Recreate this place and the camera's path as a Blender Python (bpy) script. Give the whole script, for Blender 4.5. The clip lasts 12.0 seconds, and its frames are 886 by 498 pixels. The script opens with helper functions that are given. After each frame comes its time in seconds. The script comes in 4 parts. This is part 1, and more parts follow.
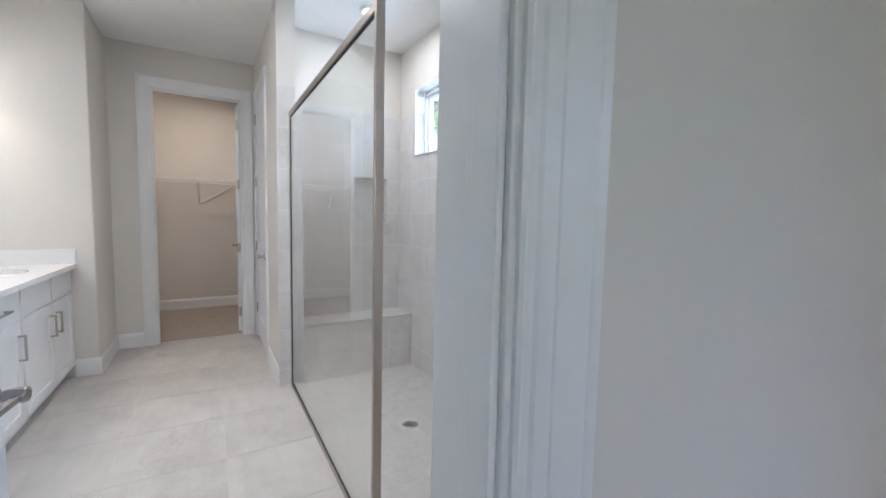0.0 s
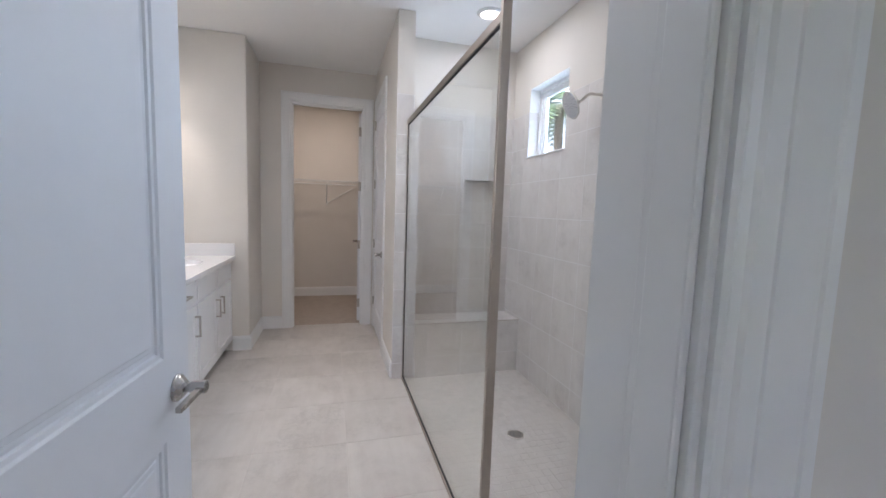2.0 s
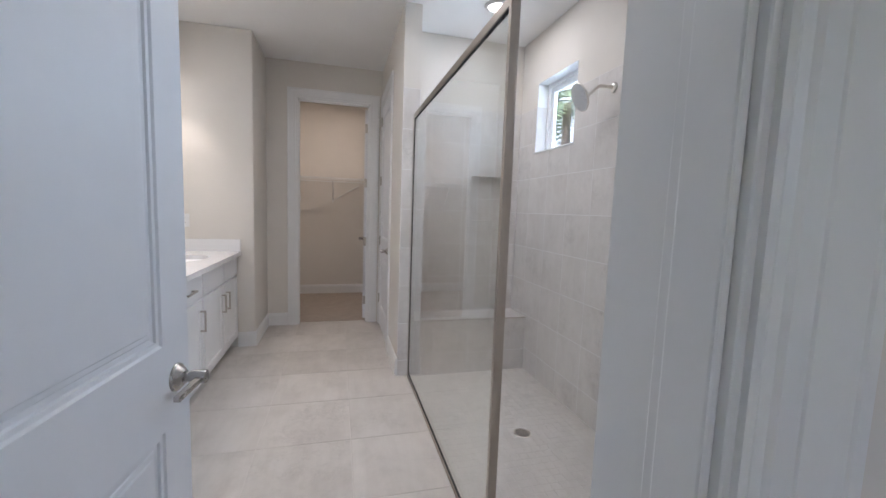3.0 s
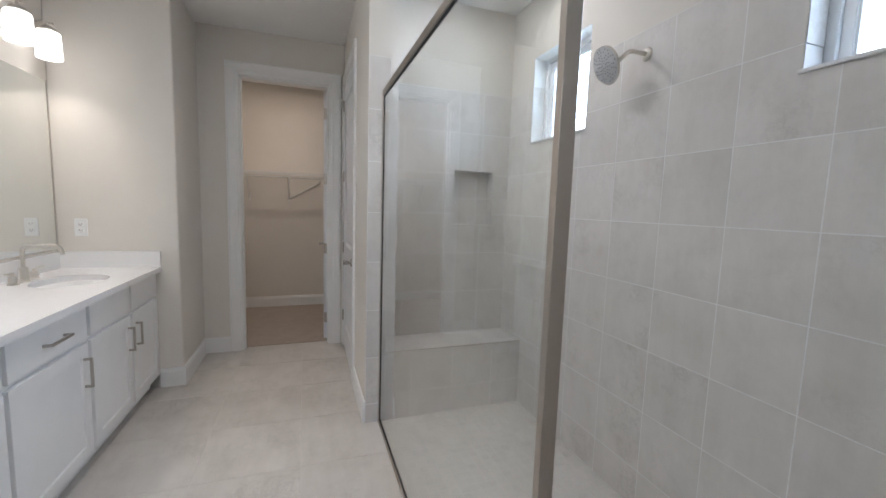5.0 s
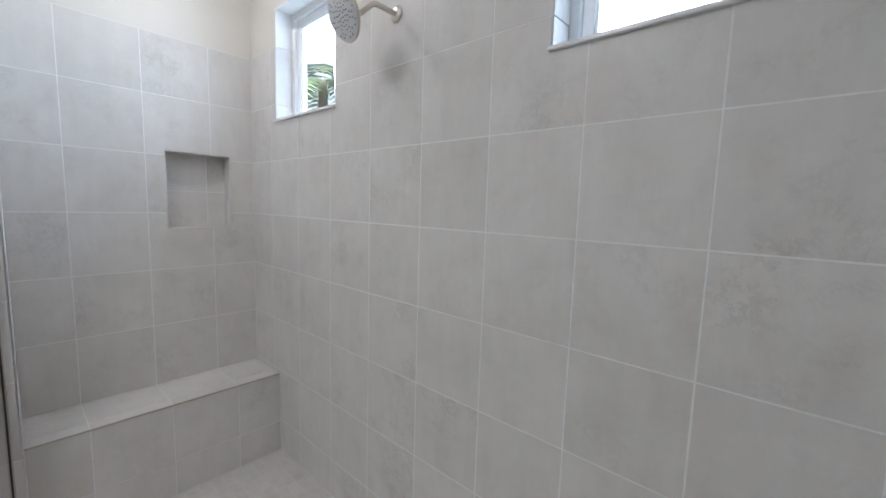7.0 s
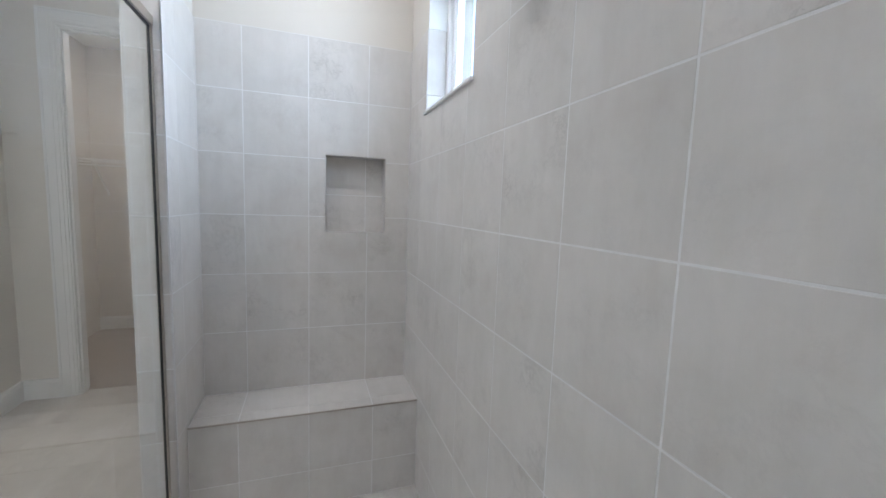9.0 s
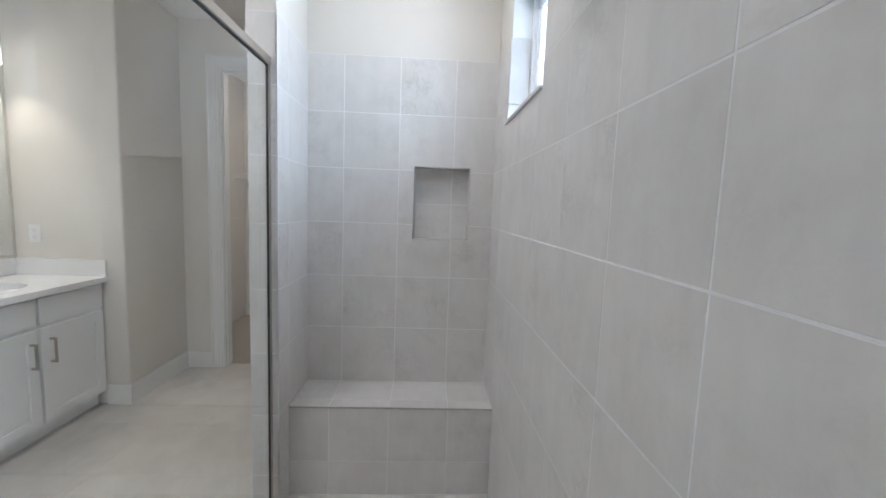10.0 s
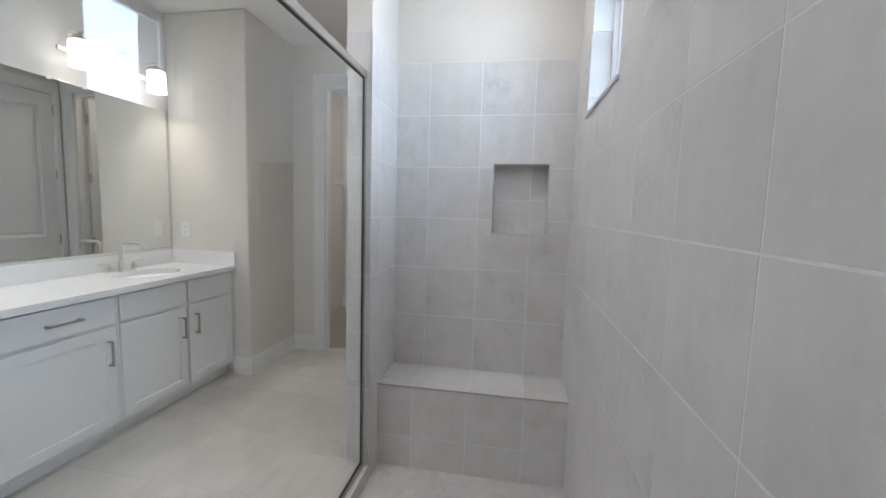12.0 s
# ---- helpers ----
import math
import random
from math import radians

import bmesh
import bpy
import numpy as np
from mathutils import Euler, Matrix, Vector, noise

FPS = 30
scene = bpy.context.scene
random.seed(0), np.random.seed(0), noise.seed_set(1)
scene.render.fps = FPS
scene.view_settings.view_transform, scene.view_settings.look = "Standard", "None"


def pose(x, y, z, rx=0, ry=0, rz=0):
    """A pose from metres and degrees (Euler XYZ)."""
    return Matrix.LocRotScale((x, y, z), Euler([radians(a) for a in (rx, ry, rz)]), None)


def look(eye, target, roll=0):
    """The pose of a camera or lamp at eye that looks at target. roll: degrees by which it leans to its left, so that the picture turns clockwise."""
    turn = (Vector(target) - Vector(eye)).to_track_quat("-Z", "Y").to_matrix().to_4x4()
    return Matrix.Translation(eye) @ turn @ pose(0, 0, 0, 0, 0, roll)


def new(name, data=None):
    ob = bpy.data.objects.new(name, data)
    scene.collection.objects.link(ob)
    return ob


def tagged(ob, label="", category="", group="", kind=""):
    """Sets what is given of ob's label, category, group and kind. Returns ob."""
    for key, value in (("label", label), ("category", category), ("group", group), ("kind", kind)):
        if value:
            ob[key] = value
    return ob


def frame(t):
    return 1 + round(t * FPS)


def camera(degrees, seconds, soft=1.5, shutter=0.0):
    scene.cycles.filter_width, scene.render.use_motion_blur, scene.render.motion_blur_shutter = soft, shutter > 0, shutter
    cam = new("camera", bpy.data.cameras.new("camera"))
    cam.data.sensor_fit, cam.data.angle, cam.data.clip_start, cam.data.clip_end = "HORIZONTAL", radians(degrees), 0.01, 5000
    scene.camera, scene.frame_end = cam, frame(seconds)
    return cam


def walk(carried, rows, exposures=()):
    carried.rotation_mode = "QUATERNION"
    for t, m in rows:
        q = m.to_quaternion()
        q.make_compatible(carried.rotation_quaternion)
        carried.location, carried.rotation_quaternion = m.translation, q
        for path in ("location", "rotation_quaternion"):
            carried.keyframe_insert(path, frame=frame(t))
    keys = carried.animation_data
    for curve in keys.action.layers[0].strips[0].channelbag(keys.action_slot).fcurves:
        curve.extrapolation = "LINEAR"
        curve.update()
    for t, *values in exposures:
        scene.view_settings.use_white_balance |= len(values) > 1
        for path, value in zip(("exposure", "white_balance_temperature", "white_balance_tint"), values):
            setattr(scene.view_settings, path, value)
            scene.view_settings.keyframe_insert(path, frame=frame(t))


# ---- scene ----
cam = camera(96.4, 12.0)
PATH = [
    (0, (1.724, 0.829, 1.292), (2.736, 2.548, 1.139), 1.2),
    (0.5, (1.719, 0.86, 1.355), (2.633, 2.63, 1.173), 1.9),
    (1, (1.725, 0.886, 1.335), (2.449, 2.742, 1.161), 1.8),
    (1.5, (1.708, 0.908, 1.374), (2.316, 2.803, 1.174), 2.0),
    (2, (1.689, 0.886, 1.366), (2.227, 2.803, 1.172), 1.9),
    (2.5, (1.691, 0.891, 1.34), (2.208, 2.813, 1.144), 1.9),
    (3, (1.698, 0.915, 1.331), (2.206, 2.84, 1.136), 2.0),
    (3.2, (1.703, 0.952, 1.319), (2.199, 2.88, 1.125), 1.9),
    (4.8, (1.782, 1.496, 1.38), (2.379, 3.393, 1.166), 2.0),
    (5, (1.805, 1.563, 1.371), (2.46, 3.441, 1.164), 1.8),
    (5.5, (1.793, 1.674, 1.368), (2.649, 3.47, 1.164), 1.9),
    (6, (1.868, 1.718, 1.375), (3.112, 3.273, 1.184), 1.3),
    (6.5, (2.091, 1.81, 1.398), (3.572, 3.136, 1.18), 1.7),
    (8.3, (2.673, 2.049, 1.427), (3.920, 3.605, 1.211), 2.4),
    (8.5, (2.73, 2.075, 1.432), (3.774, 3.767, 1.214), 2.38),
    (9, (2.791, 2.195, 1.402), (3.431, 4.078, 1.191), 1.99),
    (9.5, (2.844, 2.233, 1.385), (3.277, 4.174, 1.179), 2.26),
    (10, (2.946, 2.148, 1.426), (3.039, 4.135, 1.223), 2.13),
    (10.5, (3.01, 2.077, 1.424), (2.773, 4.053, 1.225), 2.01),
    (11, (3.008, 2.018, 1.424), (2.721, 3.987, 1.227), 1.91),
    (11.5, (3.005, 2.034, 1.404), (2.695, 4.0, 1.203), 1.47),
    (12, (2.981, 2.038, 1.377), (2.653, 4.001, 1.183), 1.64),
]
walk(cam, [(t, look(eye, target, roll)) for t, eye, target, roll in PATH], [(0, 4.0, 5600, 12), (1, 3.86, 5580, 15), (2.5, 3.70, 5820, 16), (5, 3.57, 5830, 12), (6.5, 3.62, 5790, 11.5), (8.5, 3.63, 5720, 11), (9.5, 3.66, 5710, 11), (12, 3.60, 5730, 12)])

# ---- light ----
world = bpy.data.worlds.new("sky")
scene.world = world
world.use_nodes = True
wn = world.node_tree
sky = wn.nodes.new("ShaderNodeTexSky")
sky.sky_type = "NISHITA"
sky.sun_disc = False
sky.sun_elevation = radians(48)
sky.sun_rotation = radians(250)
sky.dust_density = 6.0
sky.air_density = 0.7
wn.links.new(sky.outputs[0], wn.nodes["Background"].inputs[0])
wn.nodes["Background"].inputs[1].default_value = 0.105


def lamp(name, kind, energy, color, m, **kw):
    data = bpy.data.lights.new(name, kind)
    data.energy, data.color = energy, color
    if kind == "AREA":
        data.shape = kw.get("shape", "RECTANGLE")
        data.size = kw["size"]
        data.size_y = kw.get("size_y", kw["size"])
    elif kind == "SPOT":
        data.spot_size, data.spot_blend = radians(kw["cone"]), 0.7
        data.shadow_soft_size = kw.get("soft", 0.05)
    elif kind == "SUN":
        data.angle = radians(kw["angle"])
    else:
        data.shadow_soft_size = kw.get("soft", 0.04)
    ob = new(name, data)
    ob.matrix_world = m
    return ob


SKY_TINT = (0.69, 0.85, 1.0)
ROOM_TINT = (0.84, 0.95, 1.0)
WARM = (1.0, 0.845, 0.68)
CLOSET = (1.0, 0.80, 0.62)
NEUTRAL = (1.0, 0.925, 0.845)
# hazy sun from behind the house
lamp("sun", "SUN", 0.5, (1.0, 0.95, 0.88), look((-20, 5, 22), (0, 2, 0)), angle=10)
# daylight in the two shower windows, standing just outside the panes
for y in (3.7965, 2.1765):
    lamp("window_daylight", "AREA", 1.12, SKY_TINT, look((3.72, y, 2.14), (2.4, y, 2.10)), size=0.66, size_y=0.64)
# added light at two assumed, unseen windows of the room in front of the bathroom
lamp("room_fill_light", "AREA", 0.020, ROOM_TINT, look((3.61, -0.80, 1.6), (1.5, -0.5, 1.5)), size=1.5, size_y=1.4)
lamp("room_fill_light", "AREA", 0.010, ROOM_TINT, look((0.3, -3.04, 1.6), (0.9, 0, 1.5)), size=1.6, size_y=1.4)
# lamps
lamp("shower_can_light", "AREA", 0.44, NEUTRAL, look((2.81, 3.80, 2.822), (2.81, 3.80, 0)), size=0.12, shape="DISK")
# fill lamp added above the walkway, out of view, to even out the light
lamp("hall_fill_light", "AREA", 1.0, NEUTRAL, look((1.45, 3.0, 2.79), (1.45, 3.0, 0)), size=0.44, shape="DISK")
lamp("closet_light", "AREA", 0.70, CLOSET, look((1.66, 6.20, 2.80), (1.66, 6.20, 0)), size=0.14, shape="DISK")
BULB = 0.52


# ---- materials ----
def material(name):
    mat = bpy.data.materials.new(name)
    mat.use_nodes = True
    return mat, mat.node_tree.nodes, mat.node_tree.links, mat.node_tree.nodes["Principled BSDF"]


def noise_node(n, l, vec, scale, detail=4, rough=0.6, distortion=0.0):
    t = n.new("ShaderNodeTexNoise")
    t.inputs["Scale"].default_value, t.inputs["Detail"].default_value = scale, detail
    t.inputs["Roughness"].default_value, t.inputs["Distortion"].default_value = rough, distortion
    l.new(vec, t.inputs["Vector"])
    return t.outputs["Fac"]


def ramp(n, l, fac, stops):
    r = n.new("ShaderNodeValToRGB")
    els = r.color_ramp.elements
    while len(els) < len(stops):
        els.new(0.5)
    for e, (p, c) in zip(els, stops):
        e.position, e.color = p, (*c, 1)
    l.new(fac, r.inputs[0])
    return r.outputs[0]


def mix(n, l, fac, a, b, mode="MIX"):
    m = n.new("ShaderNodeMix")
    m.data_type, m.blend_type = "RGBA", mode
    for sock, v in ((m.inputs[0], fac), (m.inputs[6], a), (m.inputs[7], b)):
        if isinstance(v, (int, float)):
            sock.default_value = v
        elif isinstance(v, tuple):
            sock.default_value = (*v, 1)
        else:
            l.new(v, sock)
    return m.outputs[2]


def bump(n, l, bsdf, height, strength, distance):
    b = n.new("ShaderNodeBump")
    b.inputs["Strength"].default_value, b.inputs["Distance"].default_value = strength, distance
    l.new(height, b.inputs["Height"])
    l.new(b.outputs[0], bsdf.inputs["Normal"])


def plain(name, color, rough=0.5, metal=0.0, vary=0.06, scale=9, grain=0.0, grain_scale=300):
    """A surface with slight cloudy variation and, if wanted, fine relief."""
    mat, n, l, b = material(name)
    co = n.new("ShaderNodeTexCoord").outputs["Object"]
    f = noise_node(n, l, co, scale, 5)
    lo, hi = tuple(c * (1 - vary) for c in color), tuple(min(1, c * (1 + vary)) for c in color)
    l.new(ramp(n, l, f, [(0.3, lo), (0.7, hi)]), b.inputs["Base Color"])
    r = n.new("ShaderNodeMapRange")
    r.inputs[3].default_value, r.inputs[4].default_value = rough * 0.85, min(1, rough * 1.15)
    l.new(f, r.inputs[0])
    l.new(r.outputs[0], b.inputs["Roughness"])
    b.inputs["Metallic"].default_value = metal
    if grain:
        bump(n, l, b, noise_node(n, l, co, grain_scale, 3), grain, 0.002)
    return mat


def scaled(n, l, value, k):
    m = n.new("ShaderNodeMath")
    m.operation = "MULTIPLY"
    l.new(value, m.inputs[0])
    m.inputs[1].default_value = k
    return m.outputs[0]


def stone_tile(name, light, mid, dark, rough=0.37, scale=1.0):
    """Greige cement-look porcelain: clouds, brushed streaks and patches of fine cracks, different on each tile."""
    mat, n, l, b = material(name)
    co = n.new("ShaderNodeTexCoord").outputs["Object"]
    info = n.new("ShaderNodeObjectInfo")
    sh = n.new("ShaderNodeVectorMath")
    sh.operation = "SCALE"
    l.new(info.outputs["Random"], sh.inputs["Scale"])
    sh.inputs[0].default_value = (37.0, 61.0, 23.0)
    add = n.new("ShaderNodeVectorMath")
    l.new(co, add.inputs[0])
    l.new(sh.outputs[0], add.inputs[1])
    v = add.outputs[0]
    clouds = noise_node(n, l, v, 4.5 * scale, 6, 0.62, 0.4)
    st = n.new("ShaderNodeMapping")
    st.inputs["Scale"].default_value = (16 * scale, 3.2 * scale, 8)
    l.new(v, st.inputs[0])
    streak = noise_node(n, l, st.outputs[0], 1.0, 6, 0.65)
    col = ramp(n, l, clouds, [(0.30, dark), (0.48, mid), (0.68, light)])
    col = mix(n, l, 0.32, col, ramp(n, l, streak, [(0.32, dark), (0.62, light)]))
    # fine cracked patches
    vo = n.new("ShaderNodeTexNoise")
    vo.inputs["Scale"].default_value, vo.inputs["Detail"].default_value = 9 * scale, 14
    vo.inputs["Roughness"].default_value, vo.inputs["Distortion"].default_value = 0.74, 0.25
    l.new(v, vo.inputs["Vector"])
    crack = ramp(n, l, vo.outputs["Fac"], [(0.462, (0, 0, 0)), (0.486, (1, 1, 1)), (0.494, (1, 1, 1)), (0.522, (0, 0, 0))])
    patch = ramp(n, l, noise_node(n, l, v, 3.4 * scale, 4), [(0.47, (0, 0, 0)), (0.62, (1, 1, 1))])
    m = n.new("ShaderNodeMath")
    m.operation = "MULTIPLY"
    worn = n.new("ShaderNodeMath")
    worn.operation = "MULTIPLY"
    rnd = n.new("ShaderNodeMath")
    rnd.operation = "MULTIPLY"
    l.new(info.outputs["Random"], rnd.inputs[0])
    rnd.inputs[1].default_value = 7.31
    frac = n.new("ShaderNodeMath")
    frac.operation = "FRACT"
    l.new(rnd.outputs[0], frac.inputs[0])
    much = ramp(n, l, frac.outputs[0], [(0.25, (0.25, 0.25, 0.25)), (0.85, (1, 1, 1))])
    l.new(patch, worn.inputs[0])
    l.new(much, worn.inputs[1])
    patch = worn.outputs[0]
    col = mix(n, l, scaled(n, l, patch, 0.07), col, tuple(c * 0.80 for c in dark))
    # trowelled mottling inside the patches
    tm = n.new("ShaderNodeMapping")
    tm.inputs["Rotation"].default_value = (0.0, 0.0, 0.6)
    tm.inputs["Scale"].default_value = (34 * scale, 19 * scale, 24)
    l.new(v, tm.inputs[0])
    trowel = ramp(n, l, noise_node(n, l, tm.outputs[0], 1.0, 9, 0.72, 0.8), [(0.46, (0, 0, 0)), (0.60, (1, 1, 1))])
    tw = n.new("ShaderNodeMath")
    tw.operation = "MULTIPLY"
    l.new(trowel, tw.inputs[0])
    l.new(patch, tw.inputs[1])
    col = mix(n, l, scaled(n, l, tw.outputs[0], 0.22), col, tuple(c * 0.74 for c in dark))
    l.new(crack, m.inputs[0])
    l.new(patch, m.inputs[1])
    m2 = n.new("ShaderNodeMath")
    m2.operation = "MULTIPLY"
    l.new(m.outputs[0], m2.inputs[0])
    m2.inputs[1].default_value = 0.32
    col = mix(n, l, m2.outputs[0], col, tuple(c * 0.62 for c in dark))
    # small dark dashes inside the patches
    dm = n.new("ShaderNodeMapping")
    dm.inputs["Scale"].default_value = (38 * scale, 85 * scale, 40)
    l.new(v, dm.inputs[0])
    dash = ramp(n, l, noise_node(n, l, dm.outputs[0], 1.0, 4, 0.7, 0.6), [(0.655, (0, 0, 0)), (0.72, (0.42, 0.42, 0.42))])
    dmul = n.new("ShaderNodeMath")
    dmul.operation = "MULTIPLY"
    l.new(dash, dmul.inputs[0])
    l.new(patch, dmul.inputs[1])
    col = mix(n, l, dmul.outputs[0], col, tuple(c * 0.55 for c in dark))
    # each tile a little lighter or darker
    tone = n.new("ShaderNodeMapRange")
    tone.inputs[3].default_value, tone.inputs[4].default_value = 0.975, 1.025
    l.new(info.outputs["Random"], tone.inputs[0])
    hsv = n.new("ShaderNodeHueSaturation")
    l.new(col, hsv.inputs["Color"])
    l.new(tone.outputs[0], hsv.inputs["Value"])
    l.new(hsv.outputs[0], b.inputs["Base Color"])
    rr = n.new("ShaderNodeMapRange")
    rr.inputs[3].default_value, rr.inputs[4].default_value = rough * 0.8, rough * 1.25
    l.new(clouds, rr.inputs[0])
    l.new(rr.outputs[0], b.inputs["Roughness"])
    bump(n, l, b, vo.outputs["Fac"], 0.10, 0.003)
    return mat


def glass(name, tint):
    mat, n, l, b = material(name)
    b.inputs["Base Color"].default_value = (*tint, 1)
    b.inputs["Roughness"].default_value = 0.0
    b.inputs["IOR"].default_value = 1.5
    b.inputs["Transmission Weight"].default_value = 1.0
    return mat


def brushed(name, color, rough):
    mat, n, l, b = material(name)
    co = n.new("ShaderNodeTexCoord").outputs["Object"]
    f = noise_node(n, l, co, 22, 3)
    l.new(ramp(n, l, f, [(0.3, tuple(c * 0.97 for c in color)), (0.7, tuple(min(1, c * 1.03) for c in color))]), b.inputs["Base Color"])
    b.inputs["Metallic"].default_value = 1.0
    r = n.new("ShaderNodeMapRange")
    r.inputs[3].default_value, r.inputs[4].default_value = rough * 0.9, rough * 1.1
    l.new(f, r.inputs[0])
    l.new(r.outputs[0], b.inputs["Roughness"])
    return mat


def glow(name, color, strength):
    mat, n, l, b = material(name)
    b.inputs["Base Color"].default_value = (0.9, 0.9, 0.88, 1)
    b.inputs["Emission Color"].default_value = (*color, 1)
    b.inputs["Emission Strength"].default_value = strength
    b.inputs["Roughness"].default_value = 0.4
    return mat


PAINT = plain("greige_wall_paint", (0.715, 0.68, 0.625), 0.62, vary=0.025, scale=2.5, grain=0.10, grain_scale=240)
CEIL = plain("ceiling_paint", (0.86, 0.85, 0.83), 0.75, vary=0.02, scale=2, grain=0.16, grain_scale=160)
TRIM = plain("white_trim_enamel", (0.80, 0.80, 0.79), 0.34, vary=0.02, scale=6, grain=0.03, grain_scale=90)
DOORWHITE = plain("white_door_enamel", (0.78, 0.79, 0.81), 0.36, vary=0.02, scale=5, grain=0.10, grain_scale=420)
CABINET = plain("white_cabinet_paint", (0.80, 0.80, 0.80), 0.38, vary=0.02, scale=8)
QUARTZ = plain("white_quartz", (0.82, 0.815, 0.81), 0.22, vary=0.010, scale=40)
CERAMIC = plain("white_ceramic", (0.82, 0.82, 0.81), 0.10, vary=0.01)
GROUT = plain("pale_grout", (0.80, 0.795, 0.79), 0.85, vary=0.06, scale=30, grain=0.3)
PGROUT = plain("mosaic_grout", (0.635, 0.612, 0.578), 0.85, vary=0.05, scale=30, grain=0.3)
FGROUT = plain("floor_grout", (0.60, 0.57, 0.53), 0.85, vary=0.06, scale=30, grain=0.3)
TILE = stone_tile("greige_wall_tile", (0.722, 0.694, 0.668), (0.662, 0.642, 0.612), (0.606, 0.572, 0.540))
FTILE = stone_tile("greige_floor_tile", (0.61, 0.58, 0.54), (0.55, 0.52, 0.48), (0.47, 0.44, 0.405), 0.45, 0.8)
MOSAIC = stone_tile("greige_mosaic_tile", (0.63, 0.605, 0.57), (0.585, 0.56, 0.525), (0.53, 0.505, 0.47), 0.5, 2.0)
NICKEL = brushed("brushed_nickel", (0.70, 0.665, 0.61), 0.30)
LEVER = brushed("door_lever_nickel", (0.45, 0.43, 0.41), 0.27)
PULL = brushed("dark_brushed_nickel", (0.48, 0.445, 0.405), 0.34)
STEEL = brushed("satin_steel_frame", (0.50, 0.455, 0.405), 0.36)
DARKSEAL = plain("black_rubber_seal", (0.03, 0.03, 0.03), 0.6)
SHOWERGLASS = glass("clear_shower_glass", (0.955, 0.985, 0.97))
PANE = glass("window_glass", (0.98, 0.99, 0.985))
VINYL = plain("white_vinyl", (0.84, 0.85, 0.86), 0.32, vary=0.015)
PLATE = plain("white_plastic_plate", (0.80, 0.80, 0.79), 0.3, vary=0.01)
SLOT = plain("dark_slot", (0.05, 0.05, 0.05), 0.6)
WIRE = plain("white_coated_wire", (0.78, 0.78, 0.76), 0.4, vary=0.01)
NOZZLE = plain("grey_silicone_nozzle", (0.22, 0.22, 0.22), 0.5)
HEADFACE = brushed("satin_head_face", (0.62, 0.61, 0.60), 0.34)
SHADE = glow("lit_white_glass_shade", (1.0, 0.90, 0.78), 0.24)
CANGLOW = glow("lit_can_lens", (1.0, 0.93, 0.84), 0.5)
mirror_mat, _n, _l, _b = material("mirror_silver")
_b.inputs["Metallic"].default_value, _b.inputs["Roughness"].default_value = 1.0, 0.0
_b.inputs["Base Color"].default_value = (0.86, 0.88, 0.87, 1)
MIRROR = mirror_mat


def carpet_material():
    mat, n, l, b = material("beige_carpet")
    co = n.new("ShaderNodeTexCoord").outputs["Object"]
    f = noise_node(n, l, co, 160, 3, 0.8)
    g = noise_node(n, l, co, 9, 3)
    col = ramp(n, l, f, [(0.3, (0.34, 0.29, 0.24)), (0.7, (0.58, 0.51, 0.44))])
    col = mix(n, l, 0.25, col, ramp(n, l, g, [(0.35, (0.38, 0.33, 0.28)), (0.65, (0.55, 0.49, 0.42))]))
    l.new(col, b.inputs["Base Color"])
    b.inputs["Roughness"].default_value = 0.95
    bump(n, l, b, f, 0.9, 0.01)
    return mat


CARPET = carpet_material()


# ---- building blocks ----
def box(bm, x0, x1, y0, y1, z0, z1):
    vs = [bm.verts.new((x, y, z)) for x in (x0, x1) for y in (y0, y1) for z in (z0, z1)]
    for f in ((0, 1, 3, 2), (4, 6, 7, 5), (0, 4, 5, 1), (2, 3, 7, 6), (0, 2, 6, 4), (1, 5, 7, 3)):
        bm.faces.new([vs[i] for i in f])
    return vs


def soften(bm, width, segments=2):
    bmesh.ops.remove_doubles(bm, verts=bm.verts, dist=1e-5)
    es = [e for e in bm.edges if len(e.link_faces) == 2 and e.calc_face_angle(0) > 0.6]
    bmesh.ops.bevel(bm, geom=es, offset=width, segments=segments, affect="EDGES", profile=0.5, clamp_overlap=True)


def blocks(*dims, bevel=0.0, segments=2):
    bm = bmesh.new()
    for d in dims:
        b2 = bmesh.new()
        box(b2, *d)
        if bevel:
            soften(b2, bevel, segments)
        me = bpy.data.meshes.new("tmp")
        b2.to_mesh(me)
        b2.free()
        bm.from_mesh(me)
        bpy.data.meshes.remove(me)
    return bm


def mesh_of(name, bm, mat, smooth=False):
    bmesh.ops.recalc_face_normals(bm, faces=bm.faces)
    me = bpy.data.meshes.new(name)
    bm.to_mesh(me)
    bm.free()
    me.materials.append(mat)
    if smooth:
        me.shade_smooth()
        me.set_sharp_from_angle(angle=radians(38))
    return me


def solid(name, bm, mat, label="", category="", kind="", smooth=False, group=""):
    return tagged(new(name, mesh_of(name, bm, mat, smooth)), label, category, group, kind)


def part(name, bm, mat, parent, label="", smooth=False, m=None):
    ob = new(name, mesh_of(name, bm, mat, smooth))
    ob.parent = parent
    if m is not None:
        ob.matrix_local = m
    return tagged(ob, label)


def holder(name, m, label, category, group="", kind=""):
    ob = new(name)
    ob.empty_display_size = 0.1
    ob.matrix_world = m
    return tagged(ob, label, category, group, kind)


